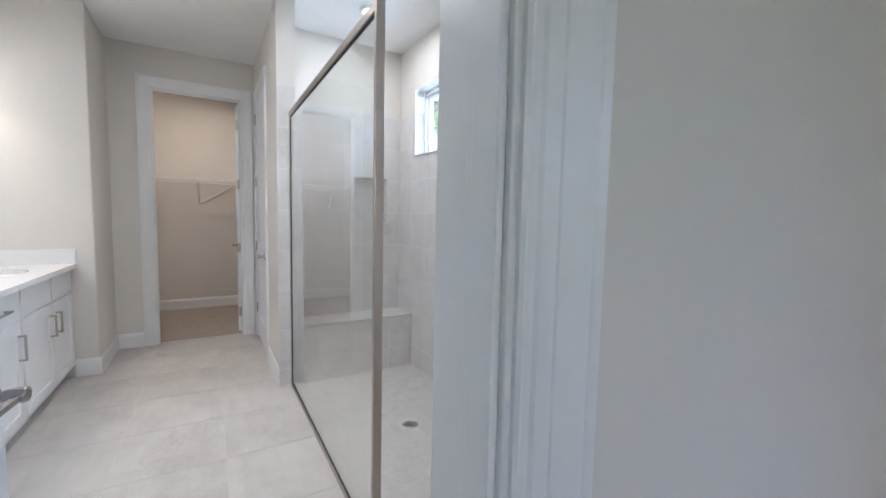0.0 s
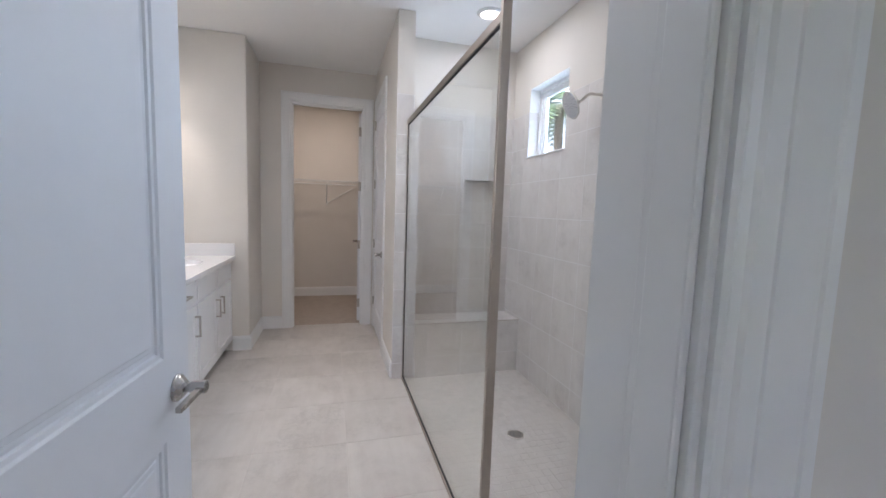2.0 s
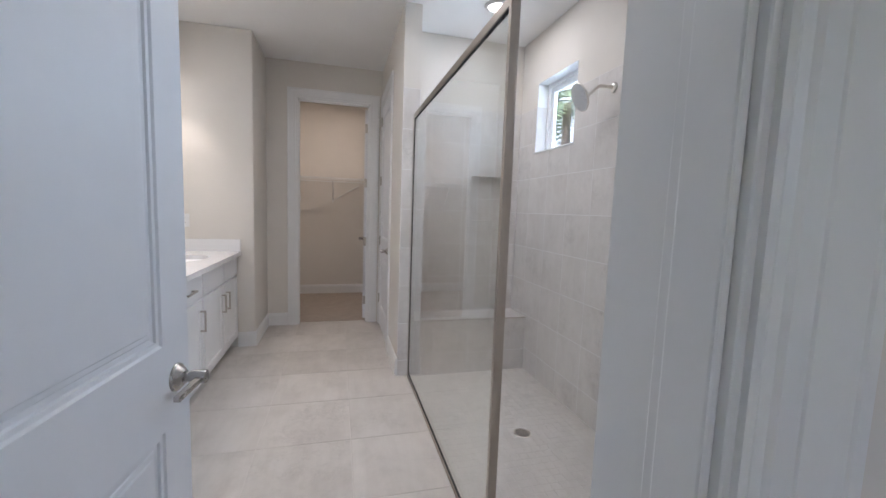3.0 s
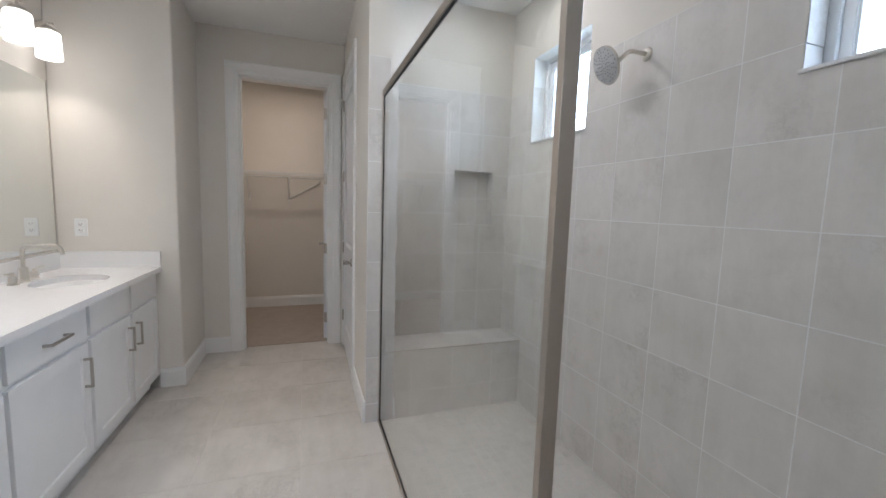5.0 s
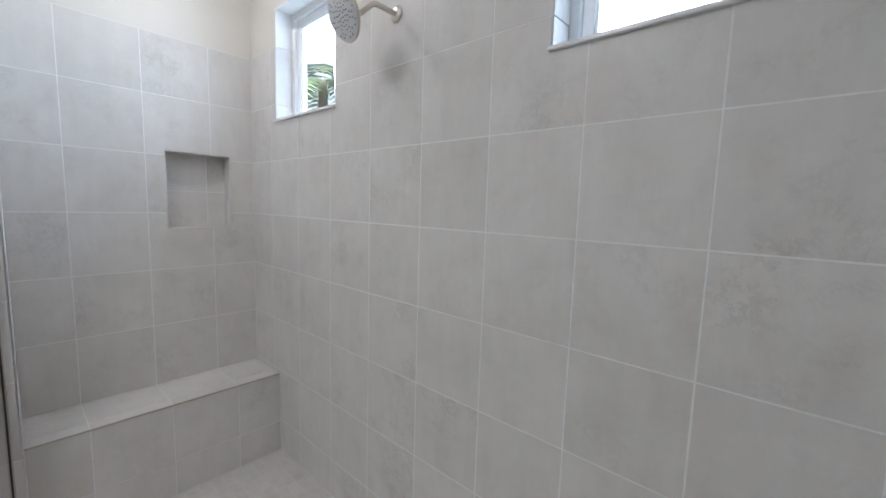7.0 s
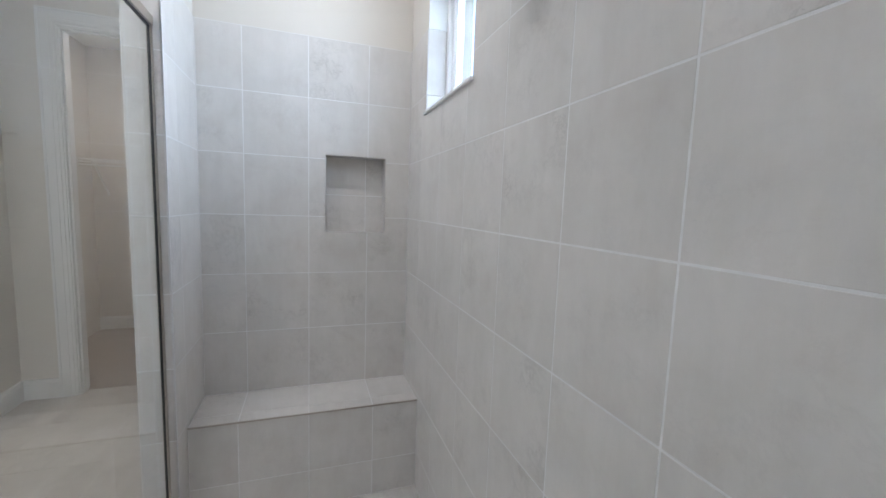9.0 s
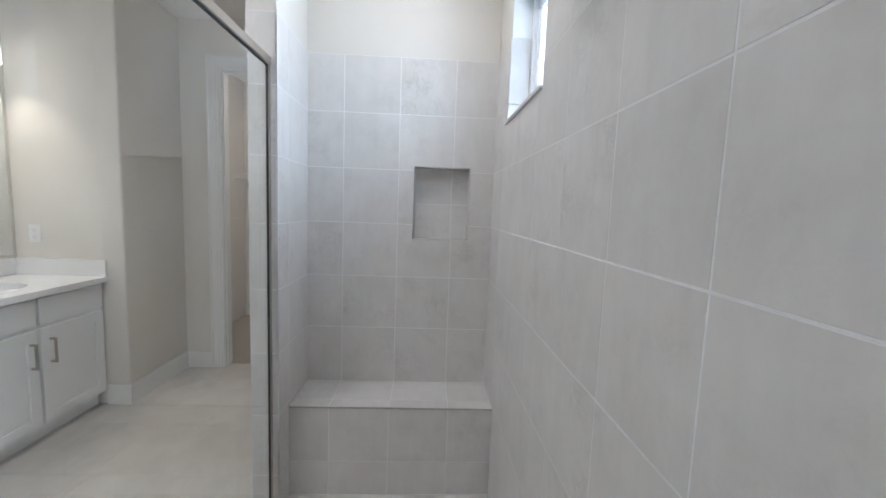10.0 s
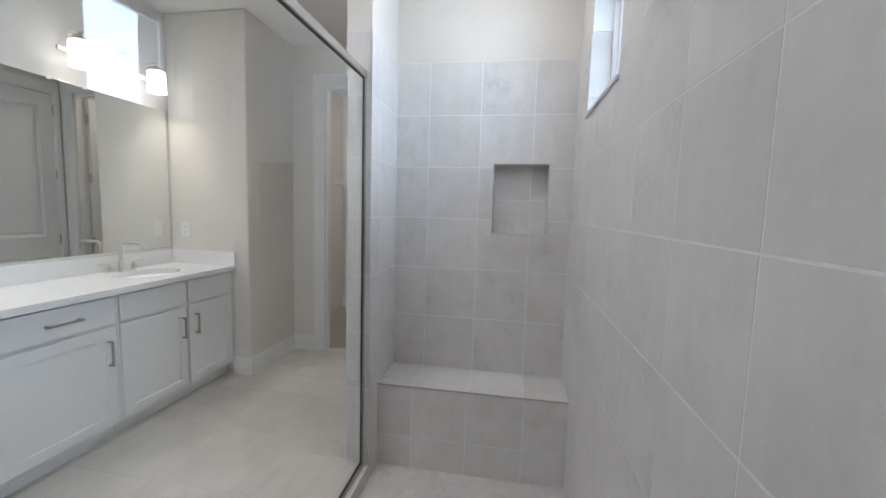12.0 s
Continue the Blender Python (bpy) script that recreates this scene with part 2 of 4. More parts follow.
def lathe(profile, n=32, axis="Z"):
    """Turn a list of (radius, height) round the z axis."""
    bm = bmesh.new()
    rings = []
    for r, h in profile:
        if r < 1e-6:
            rings.append([bm.verts.new((0, 0, h))])
        else:
            rings.append([bm.verts.new((r * math.cos(2 * math.pi * i / n), r * math.sin(2 * math.pi * i / n), h)) for i in range(n)])
    for a, b in zip(rings, rings[1:]):
        for i in range(n):
            j = (i + 1) % n
            if len(a) == 1 and len(b) == 1:
                continue
            if len(a) == 1:
                bm.faces.new((a[0], b[i], b[j]))
            elif len(b) == 1:
                bm.faces.new((a[i], a[j], b[0]))
            else:
                bm.faces.new((a[i], a[j], b[j], b[i]))
    return bm


def tube(points, r, n=12, cap=True):
    """A round bar along a list of points."""
    bm = bmesh.new()
    pts = [Vector(p) for p in points]
    rings = []
    side = None
    for i, p in enumerate(pts):
        d = (pts[min(i + 1, len(pts) - 1)] - pts[max(i - 1, 0)]).normalized()
        if side is None:
            side = d.orthogonal().normalized()
        side = (side - d * side.dot(d)).normalized()
        up = d.cross(side)
        rings.append([bm.verts.new(p + r * (math.cos(2 * math.pi * k / n) * side + math.sin(2 * math.pi * k / n) * up)) for k in range(n)])
    for a, b in zip(rings, rings[1:]):
        for k in range(n):
            bm.faces.new((a[k], a[(k + 1) % n], b[(k + 1) % n], b[k]))
    if cap:
        bm.faces.new(rings[0][::-1])
        bm.faces.new(rings[-1])
    return bm


def arc(center, r, a0, a1, u, v, n=8):
    c, u, v = Vector(center), Vector(u), Vector(v)
    return [c + r * (math.cos(radians(a0 + (a1 - a0) * i / n)) * u + math.sin(radians(a0 + (a1 - a0) * i / n)) * v) for i in range(n + 1)]


def join(*bms):
    out = bmesh.new()
    for b in bms:
        me = bpy.data.meshes.new("tmp")
        b.to_mesh(me)
        b.free()
        out.from_mesh(me)
        bpy.data.meshes.remove(me)
    return out


def moved(bm, m):
    bmesh.ops.transform(bm, matrix=m, verts=bm.verts)
    return bm


# ---- plan ----
CEILING = 2.84
XW, YB = 3.322, 4.397           # faces of the tiled window wall and the tiled end wall
XS, XP, YS = 2.287, 2.154, 3.955  # stub wall: tiled side, painted side, tiled end
PAN = -0.072                    # shower floor
YD0, YD1 = 1.13, 1.275          # entry wall
DX0, DX1, DTOP = 1.205, 1.975, 2.445
XV = 0.25                       # vanity wall
YN = 4.862                      # wall at the vanity's end
XN = 0.945
YC = 5.52                       # closet wall
CX0, CX1, CTOP = 1.262, 2.015, 2.464
WY0, WY1 = 4.645, 5.455         # door in the painted side of the stub wall
WIN = [(3.505, 4.088), (1.902, 2.451)]
WZ0, WZ1 = 1.843, 2.425
TILETOP = 2.233


def wall(name, *dims, mat=PAINT, label="greige painted wall", bevel=0.0):
    return solid(name, blocks(*dims, bevel=bevel, segments=4), mat, label, "wall", "structure", smooth=bevel > 0)


# window wall with two openings (painted above the tiles)
xo = XW + 0.0045
wins = sorted(WIN)
cuts = [1.275, wins[0][0], wins[0][1], wins[1][0], wins[1][1], 5.0]
dims = []
for i, (a, b) in enumerate(zip(cuts, cuts[1:])):
    if i % 2:
        dims += [(xo, 3.414, a, b, -0.2, WZ0), (3.414, 3.50, a, b, -0.2, WZ0 - 0.058), (xo, 3.50, a, b, WZ1, CEILING)]
    else:
        dims.append((xo, 3.50, a, b, -0.2, CEILING))
wall_window = wall("wall_east", *dims, label="greige painted wall above pale stone-look tiles")
# end wall of the shower with the recess of the niche
NX0, NX1, NZ0, NZ1 = 2.872, 3.192, 1.243, 1.655
yo = YB + 0.0045
wall_back = wall("wall_north", (XP, NX0, yo, 4.56, -0.2, CEILING), (NX1, xo, yo, 4.56, -0.2, CEILING),
                 (NX0, NX1, yo, 4.56, -0.2, NZ0), (NX0, NX1, yo, 4.56, NZ1, CEILING), (NX0, NX1, YB + 0.095, 4.56, NZ0, NZ1),
                 label="greige painted wall above pale stone-look tiles")
# stub wall with the small door
wall_stub = wall("wall_partition", (XP, XS - 0.0045, YS + 0.0045, yo, -0.2, CEILING),
                 (XP, 2.27, 4.56, WY0, 0, CEILING), (XP, 2.27, WY0, WY1, DTOP, CEILING), (XP, 2.27, WY1, 5.66, 0, CEILING),
                 label="greige painted partition with a tiled end")
wall_closet = wall("wall_closet", (XN, CX0 - 0.016, YC, 5.64, 0, CEILING), (CX1 + 0.016, XP, YC, 5.64, 0, CEILING), (CX0 - 0.016, CX1 + 0.016, YC, 5.64, CTOP + 0.016, CEILING))
nib = wall("wall_nib", (XV, XN, YN, 5.64, 0, CEILING), bevel=0.012, label="greige painted wall with a rounded corner")
wall_vanity = wall("wall_west", (XV - 0.14, XV, YD0, 5.64, 0, CEILING))
wall_entry = wall("wall_south", (-1.6, DX0 - 0.02, YD0, YD1, 0, CEILING), (DX1 + 0.02, 3.62, YD0, YD1, -0.2, CEILING), (DX0 - 0.02, DX1 + 0.02, YD0, YD1, DTOP + 0.02, CEILING))
# small closed room behind the partition door
wall_wc = wall("wall_small_room", (3.62, 3.74, 4.56, 5.66, 0, CEILING), (2.27, 3.62, 5.54, 5.66, 0, CEILING))
# closet
wall("wall_closet_back", (0.72, 2.90, 7.15, 7.27, 0, CEILING))
wall("wall_closet_left", (0.60, 0.72, 5.64, 7.27, 0, CEILING))
wall("wall_closet_right", (2.90, 3.02, 5.66, 7.27, 0, CEILING))
# room in front of the bathroom; its window openings are assumed, to let light in
wall("wall_front_left", (-1.6, -1.45, -3.05, YD0, 0, CEILING))
wall("wall_front_right", (3.62, 3.77, -3.05, -2.0, 0, CEILING), (3.62, 3.77, -0.4, YD0, 0, CEILING), (3.62, 3.77, -2.0, -0.4, 0, 0.85), (3.62, 3.77, -2.0, -0.4, 2.35, CEILING))
wall("wall_front_back", (-1.6, -0.6, -3.2, -3.05, 0, CEILING), (1.2, 3.77, -3.2, -3.05, 0, CEILING), (-0.6, 1.2, -3.2, -3.05, 0, 0.85), (-0.6, 1.2, -3.2, -3.05, 2.35, CEILING))
solid("ceiling", blocks((-1.6, 3.77, -3.2, 7.27, CEILING, CEILING + 0.12)), CEIL, "off-white painted ceiling", "ceiling", "structure")
solid("floor_front_room", blocks((-1.6, 3.77, -3.2, 1.20, -0.10, 0.0)), CARPET, "beige carpeted floor", "floor", "structure")
solid("floor_closet", blocks((0.60, 3.02, 5.60, 7.27, -0.10, 0.004)), CARPET, "beige carpeted closet floor", "floor", "structure")
solid("floor_small_room", blocks((2.27, 3.74, 4.56, 5.66, -0.10, 0.0)), FTILE, "greige tiled floor", "floor", "structure")
floor = solid("floor", blocks((XV, XS - 0.012, 1.20, 5.60, -0.12, -0.0016)), FGROUT, "large square greige floor tiles with fine joints", "floor", "structure")
pan = solid("shower_floor", blocks((XS - 0.012, xo, 1.275, YB, -0.14, PAN - 0.0008)), PGROUT, "shower floor of small square greige mosaic", "floor", "structure")
solid("ground", blocks((-400, 400, -400, 400, -0.35, -0.2)), plain("lawn", (0.07, 0.10, 0.04), 0.9, vary=0.3, scale=0.5), "grassy ground outside", "ground", "structure")


# ---- trim ----
CASING = [(0.006, 0.0), (0.006, 0.007), (0.010, 0.010), (0.014, 0.0085), (0.022, 0.0095), (0.026, 0.0130), (0.0435, 0.0140), (0.0455, 0.0118),
          (0.0475, 0.0142), (0.088, 0.0165), (0.090, 0.0140), (0.093, 0.0170), (0.103, 0.0185), (0.106, 0.0155), (0.106, 0.0)]


def casing(name, to_world, u0, u1, top, parent, left=1.0, right=1.0):
    """Mitred casing round an opening u0..u1; to_world(u, v, n) gives the place. left, right: share of its width."""
    bm = bmesh.new()
    secs = []
    for k in range(4):
        ring = []
        for d, h in CASING:
            u = u0 - d * left if k < 2 else u1 + d * right
            ring.append(bm.verts.new(to_world(u, 0.0 if k in (0, 3) else top + d, h)))
        secs.append(ring)
    for a, b in zip(secs, secs[1:]):
        for i in range(len(CASING) - 1):
            bm.faces.new((a[i], a[i + 1], b[i + 1], b[i]))
        bm.faces.new((a[-1], a[0], b[0], b[-1]))
    bm.faces.new(secs[0])
    bm.faces.new(secs[3][::-1])
    return part(name, bm, TRIM, parent)


def baseboard(a, b, normal):
    """A run of tall white baseboard along a wall from a to b."""
    a, b, n = Vector((*a, 0)), Vector((*b, 0)), Vector((*normal, 0))
    prof = [(0, 0), (0.015, 0), (0.015, 0.112), (0.011, 0.122), (0.009, 0.134), (0.004, 0.138), (0, 0.138)]
    bm = bmesh.new()
    rings = [[bm.verts.new(p + n * d + Vector((0, 0, h))) for d, h in prof] for p in (a, b)]
    for i in range(len(prof)):
        j = (i + 1) % len(prof)
        bm.faces.new((rings[0][i], rings[0][j], rings[1][j], rings[1][i]))
    bm.faces.new(rings[0][::-1])
    bm.faces.new(rings[1])
    return solid("baseboard", bm, TRIM, "tall white painted baseboard along the wall", "baseboard", "structure")


baseboard((0.80, YN), (XN + 0.015, YN), (0, -1))
baseboard((XN, YN), (XN, YC), (1, 0))
baseboard((XN + 0.015, YC), (CX0 - 0.106, YC), (0, -1))
baseboard((XP, YS + 0.012), (XP, WY0 - 0.105), (-1, 0))
baseboard((0.72, 7.15), (2.90, 7.15), (0, -1))
baseboard((XV, YD1), (DX0 - 0.128, YD1), (0, 1))
baseboard((DX1 + 0.128, YD1), (XS - 0.02, YD1), (0, 1))
baseboard((DX1 + 0.128, YD0), (3.62, YD0), (0, -1))
baseboard((-1.45, YD0), (DX0 - 0.128, YD0), (0, -1))


def door_frame(name, label, jambs, stops):
    h = holder(name, pose(0, 0, 0), label, "door frame", kind="structure")
    for j in jambs:
        part("jamb", blocks(j, bevel=0.0015, segments=1), TRIM, h)
    for s in stops:
        part("door_stop", blocks(s, bevel=0.003), TRIM, h)
    return h


f1 = door_frame("door_frame_1", "white painted door frame with moulded casing",
                [(DX0 - 0.02, DX0, YD0 - 0.001, YD1 + 0.001, 0, DTOP), (DX1, DX1 + 0.02, YD0 - 0.001, YD1 + 0.001, 0, DTOP), (DX0 - 0.02, DX1 + 0.02, YD0 - 0.001, YD1 + 0.001, DTOP, DTOP + 0.02)],
                [(DX0, DX0 + 0.011, 1.137, 1.184, 0, DTOP - 0.011), (DX1 - 0.011, DX1, 1.137, 1.184, 0, DTOP - 0.011), (DX0, DX1, 1.137, 1.184, DTOP - 0.011, DTOP),
                 (DX0, DX0 + 0.005, 1.184, 1.200, 0, DTOP - 0.011), (DX1 - 0.005, DX1, 1.184, 1.200, 0, DTOP - 0.011)])
casing("casing", lambda u, v, n: (u, YD0 - n, v), DX0 - 0.002, DX1 + 0.002, DTOP + 0.002, f1, 1.15, 1.15)
casing("casing", lambda u, v, n: (u, YD1 + n, v), DX0 - 0.002, DX1 + 0.002, DTOP + 0.002, f1)
f2 = door_frame("door_frame_2", "white painted closet door frame with moulded casing",
                [(CX0 - 0.016, CX0 + 0.002, YC - 0.001, 5.641, 0, CTOP), (CX1 - 0.002, CX1 + 0.016, YC - 0.001, 5.641, 0, CTOP), (CX0 - 0.016, CX1 + 0.016, YC - 0.001, 5.641, CTOP - 0.002, CTOP + 0.016)],
                [(CX0 + 0.002, CX0 + 0.013, 5.545, 5.60, 0, CTOP - 0.013), (CX1 - 0.013, CX1 - 0.002, 5.545, 5.60, 0, CTOP - 0.013), (CX0 + 0.002, CX1 - 0.002, 5.545, 5.60, CTOP - 0.013, CTOP - 0.002)])
casing("casing", lambda u, v, n: (u, YC - n, v), CX0 + 0.002, CX1 - 0.002, CTOP - 0.002, f2, 1.03, 1.05)
f3 = door_frame("door_frame_3", "white painted door frame in the partition",
                [(XP - 0.001, 2.271, WY0, WY0 + 0.018, 0, DTOP), (XP - 0.001, 2.271, WY1 - 0.018, WY1, 0, DTOP), (XP - 0.001, 2.271, WY0, WY1, DTOP - 0.018, DTOP)],
                [(XP + 0.042, XP + 0.10, WY0 + 0.018, WY0 + 0.029, 0, DTOP - 0.029), (XP + 0.042, XP + 0.10, WY1 - 0.029, WY1 - 0.018, 0, DTOP - 0.029)])
casing("casing", lambda u, v, n: (XP - n, u, v), WY0 + 0.010, WY1 - 0.010, DTOP - 0.010, f3, 1.0, 0.45)


# ---- doors ----
def door_leaf(w, h, t=0.035):
    """A two-panel door; x from the hinge, y through its thickness, z up."""
    bm = bmesh.new()
    xs, zs = [0, 0.118, w - 0.118, w], [0, 0.215, 0.790, 0.992, h - 0.118, h]
    rings = [(0.0, 0.0), (0.005, 0.0045), (0.014, 0.0055), (0.017, 0.0105), (0.027, 0.0120), (0.030, 0.0095), (0.040, 0.0085), (0.044, 0.0055), (0.060, 0.0050)]
    for y, s in ((0.0, 1), (t, -1)):
        for i in range(3):
            for j in range(5):
                x0, x1, z0, z1 = xs[i], xs[i + 1], zs[j], zs[j + 1]
                if i == 1 and j in (1, 3):
                    loops = [[bm.verts.new(p) for p in ((x0 + d, y + s * e, z0 + d), (x1 - d, y + s * e, z0 + d), (x1 - d, y + s * e, z1 - d), (x0 + d, y + s * e, z1 - d))] for d, e in rings]
                    for a, b in zip(loops, loops[1:]):
                        for k in range(4):
                            bm.faces.new((a[k], a[(k + 1) % 4], b[(k + 1) % 4], b[k]))
                    bm.faces.new(loops[-1])
                else:
                    bm.faces.new([bm.verts.new(p) for p in ((x0, y, z0), (x1, y, z0), (x1, y, z1), (x0, y, z1))])
    for a, b in (((0, 0), (0, h)), ((w, 0), (w, h)), ((0, 0), (w, 0)), ((0, h), (w, h))):
        bm.faces.new([bm.verts.new(p) for p in ((a[0], 0, a[1]), (b[0], 0, b[1]), (b[0], t, b[1]), (a[0], t, a[1]))])
    bmesh.ops.remove_doubles(bm, verts=bm.verts, dist=1e-5)
    return bm


def lever(parent, x, y, z, out, toward):
    """A lever handle: conical rose, neck and straight bar. out: +1 or -1 along y; toward: +1 or -1 along x."""
    base = pose(x, y, z, -90 * out)
    rose = part("rose", moved(lathe([(0, 0), (0.034, 0), (0.034, 0.004), (0.031, 0.008), (0.019, 0.019), (0.0175, 0.021), (0, 0.021)], 40), base), LEVER, parent, "round brushed nickel rose", True)
    part("neck", moved(lathe([(0.0125, 0.020), (0.0125, 0.026), (0.0115, 0.027), (0.0115, 0.030), (0.0145, 0.032), (0.0165, 0.064), (0.0155, 0.068), (0.010, 0.070), (0.006, 0.068), (0, 0.068)], 32), base), LEVER, parent, "", True)
    b = blocks((0.0, 0.118, -0.0075, 0.0075, -0.0065, 0.0065), bevel=0.002)
    y2 = y + out * 0.056
    part("lever", moved(b, pose(x, y2, z - 0.002, 0, 0, 0 if toward > 0 else 180)), LEVER, parent, "straight brushed nickel lever")
    return rose


def hinge(parent, x, y, z, mat=PULL):
    b = moved(lathe([(0, -0.05), (0.006, -0.05), (0.008, -0.046), (0.008, 0.046), (0.006, 0.05), (0, 0.05)], 14), pose(x, y, z))
    return part("hinge", b, mat, parent, "satin nickel hinge", True)


ANGLE = 84.0
d1 = holder("door_1", pose(DX0 + 0.002, YD1 + 0.004, 0.008, 0, 0, ANGLE), "white two-panel door standing open with a brushed nickel lever", "door")
LW, LH = 0.762, 2.43
part("leaf", moved(door_leaf(LW, LH), pose(0.0, -0.039, 0)), DOORWHITE, d1)
lever(d1, LW - 0.062, -0.039, 0.898, -1, -1)
lever(d1, LW - 0.062, -0.004, 0.898, 1, -1)
part("latch_plate", blocks((LW - 0.001, LW + 0.0012, -0.034, -0.009, 0.868, 0.928)), NICKEL, d1, "brushed nickel latch plate")
for z in (0.25, 0.95, 1.65, 2.25):
    hinge(d1, -0.003, 0.003, z)
# closet door, opened into the closet
d2 = holder("door_2", pose(CX1 - 0.004, 5.646, 0.012, 0, 0, 86), "white closet door standing wide open", "door")
part("leaf", moved(door_leaf(0.742, 2.432), pose(0.003, 0.003, 0)), DOORWHITE, d2)
lever(d2, 0.680, 0.038, 0.905, 1, -1)
for z in (0.22, 0.92, 1.60, 2.22):
    hinge(d2, -0.004, 0.010, z)
    part("hinge_leaf", blocks((-0.006, 0.0025, 0.004, 0.036, z - 0.05, z + 0.05)), PULL, d2, "satin nickel hinge leaf")
# small door in the partition, closed; hinges by the closet
d3 = holder("door_3", pose(XP - 0.002, WY1 - 0.020, 0.012, 0, 0, -90), "white two-panel door, closed, in the partition", "door")
part("leaf", moved(door_leaf(0.770, 2.41), pose(0.0, 0.0, 0)), DOORWHITE, d3)
lever(d3, 0.708, 0.0, 0.905, -1, -1)
for z in (0.295, 0.955, 1.62, 2.26):
    hinge(d3, -0.002, -0.006, z)
part("hinge_stop", join(tube([(-0.002, -0.006, 2.31), (-0.002, -0.050, 2.315)], 0.004), tube([(-0.002, -0.03, 2.312), (0.03, -0.035, 2.312)], 0.004)), NICKEL, d3, "nickel hinge-pin door stop", True)

# ---- shower windows ----
def window(name, y0, y1):
    w = holder(name, pose(3.43, (y0 + y1) / 2, WZ0 - 0.056), "white vinyl window set deep in the tiled wall", "window", kind="structure")
    hw, hh = (y1 - y0) / 2, WZ1 - WZ0 + 0.056

    def ring(a, depth0, depth1, inset, bevel):
        o0, o1 = inset, inset + a
        return blocks((depth0, depth1, -hw + o0, hw - o0, o0, o1), (depth0, depth1, -hw + o0, hw - o0, hh - o1, hh - o0),
                      (depth0, depth1, -hw + o0, -hw + o1, o1, hh - o1), (depth0, depth1, hw - o1, hw - o0, o1, hh - o1), bevel=bevel)
    part("window_frame", ring(0.034, -0.012, 0.065, 0.0, 0.003), VINYL, w)
    part("sash_frame", ring(0.036, 0.004, 0.040, 0.034, 0.004), VINYL, w)
    part("glazing_bead", ring(0.008, 0.010, 0.034, 0.070, 0.002), VINYL, w)
    p = part("pane", blocks((0.018, 0.024, -hw + 0.074, hw - 0.074, 0.074, hh - 0.074)), PANE, w)
    p.visible_shadow = False
    return w


for i, (a, b) in enumerate(WIN):
    window("window_%d" % (i + 1), a, b)
    # painted upper part of the reveals
    solid("trim", blocks((xo + 0.001, 3.425, a - 0.001, a + 0.0035, TILETOP + 0.002, WZ1), (xo + 0.001, 3.425, b - 0.0035, b + 0.001, TILETOP + 0.002, WZ1), (xo + 0.001, 3.425, a, b, WZ1 - 0.0035, WZ1 + 0.001)), TRIM,
          "white painted reveal above the tiles", "window reveal", "structure")
    solid("window_sill", blocks((XW - 0.012, 3.424, a - 0.004, b + 0.004, WZ0 - 0.006, WZ0 + 0.007), bevel=0.003), QUARTZ, "white stone sill under the shower window", "window sill", "structure")

# ---- glass screen ----
GX, GY0, GY1, GTOP = 2.247, 2.200, YS - 0.001, 2.045
scr = holder("shower_screen", pose(GX, GY0, 0), "fixed clear glass shower screen in a satin metal frame", "shower screen")
PY = -0.020
part("post", blocks((-0.014, 0.020, PY, 0.0, 0.0, CEILING), bevel=0.0018), STEEL, scr, "tall satin metal post up to the ceiling")
part("header", blocks((-0.013, 0.015, 0.0, GY1 - GY0, GTOP - 0.036, GTOP), bevel=0.003), STEEL, scr, "satin metal header rail")
part("sill_channel", blocks((-0.013, 0.013, 0.0, GY1 - GY0, 0.0, 0.020), bevel=0.002), STEEL, scr)
part("wall_channel", blocks((-0.011, 0.011, GY1 - GY0 - 0.016, GY1 - GY0, 0.020, GTOP - 0.036), bevel=0.0015), STEEL, scr)
part("seal", blocks((-0.0075, 0.0075, 0.0, GY1 - GY0 - 0.016, 0.020, 0.0245), (-0.0075, 0.0075, 0.0, GY1 - GY0 - 0.016, GTOP - 0.0415, GTOP - 0.036), (-0.007, 0.007, GY1 - GY0 - 0.020, GY1 - GY0 - 0.016, 0.0245, GTOP - 0.0415)), DARKSEAL, scr, "black rubber glazing seal")
g = part("pane", blocks((-0.004, 0.004, 0.0005, GY1 - GY0 - 0.0165, 0.021, GTOP - 0.0365)), SHOWERGLASS, scr, "clear glass pane")
g.visible_shadow = False

# edge of the bathroom floor above the shower floor
solid("shower_curb", blocks((XS - 0.012, XS, YD1, YS, PAN - 0.004, 0.0), bevel=0.002), FTILE, "low tiled curb at the shower's edge", "curb", "structure")

# ---- bench body and niche lining ----
BY, BZ = 4.087, 0.403
bench = solid("shower_bench", blocks((XS, XW, BY + 0.0014, YB + 0.004, PAN - 0.004, BZ - 0.0014)), GROUT, "built-in shower bench clad in greige stone-look tiles", "bench", "structure")
part("edge_trim", blocks((XS, XW, BY - 0.0015, BY + 0.004, BZ - 0.006, BZ + 0.001), bevel=0.001), STEEL, bench, "thin metal edge trim")

# ---- drain ----
dr = holder("floor_drain", pose(2.845, 3.11, PAN), "round brushed metal shower drain in the mosaic floor", "drain")
part("ring", lathe([(0, -0.003), (0.056, -0.003), (0.056, 0.0015), (0.053, 0.003), (0.047, 0.003), (0.046, 0.0012), (0, 0.0012)], 40), NICKEL, dr, "", True)
slots = []
for r, k in ((0.012, 6), (0.024, 11), (0.036, 16)):
    for i in range(k):
        a = 2 * math.pi * i / k
        slots.append(moved(lathe([(0, 0.0013), (0.0034, 0.0013), (0.0034, 0.0020), (0, 0.0020)], 10), pose(r * math.cos(a), r * math.sin(a), 0)))
part("drain_holes", join(*slots), SLOT, dr, "dark drain holes")

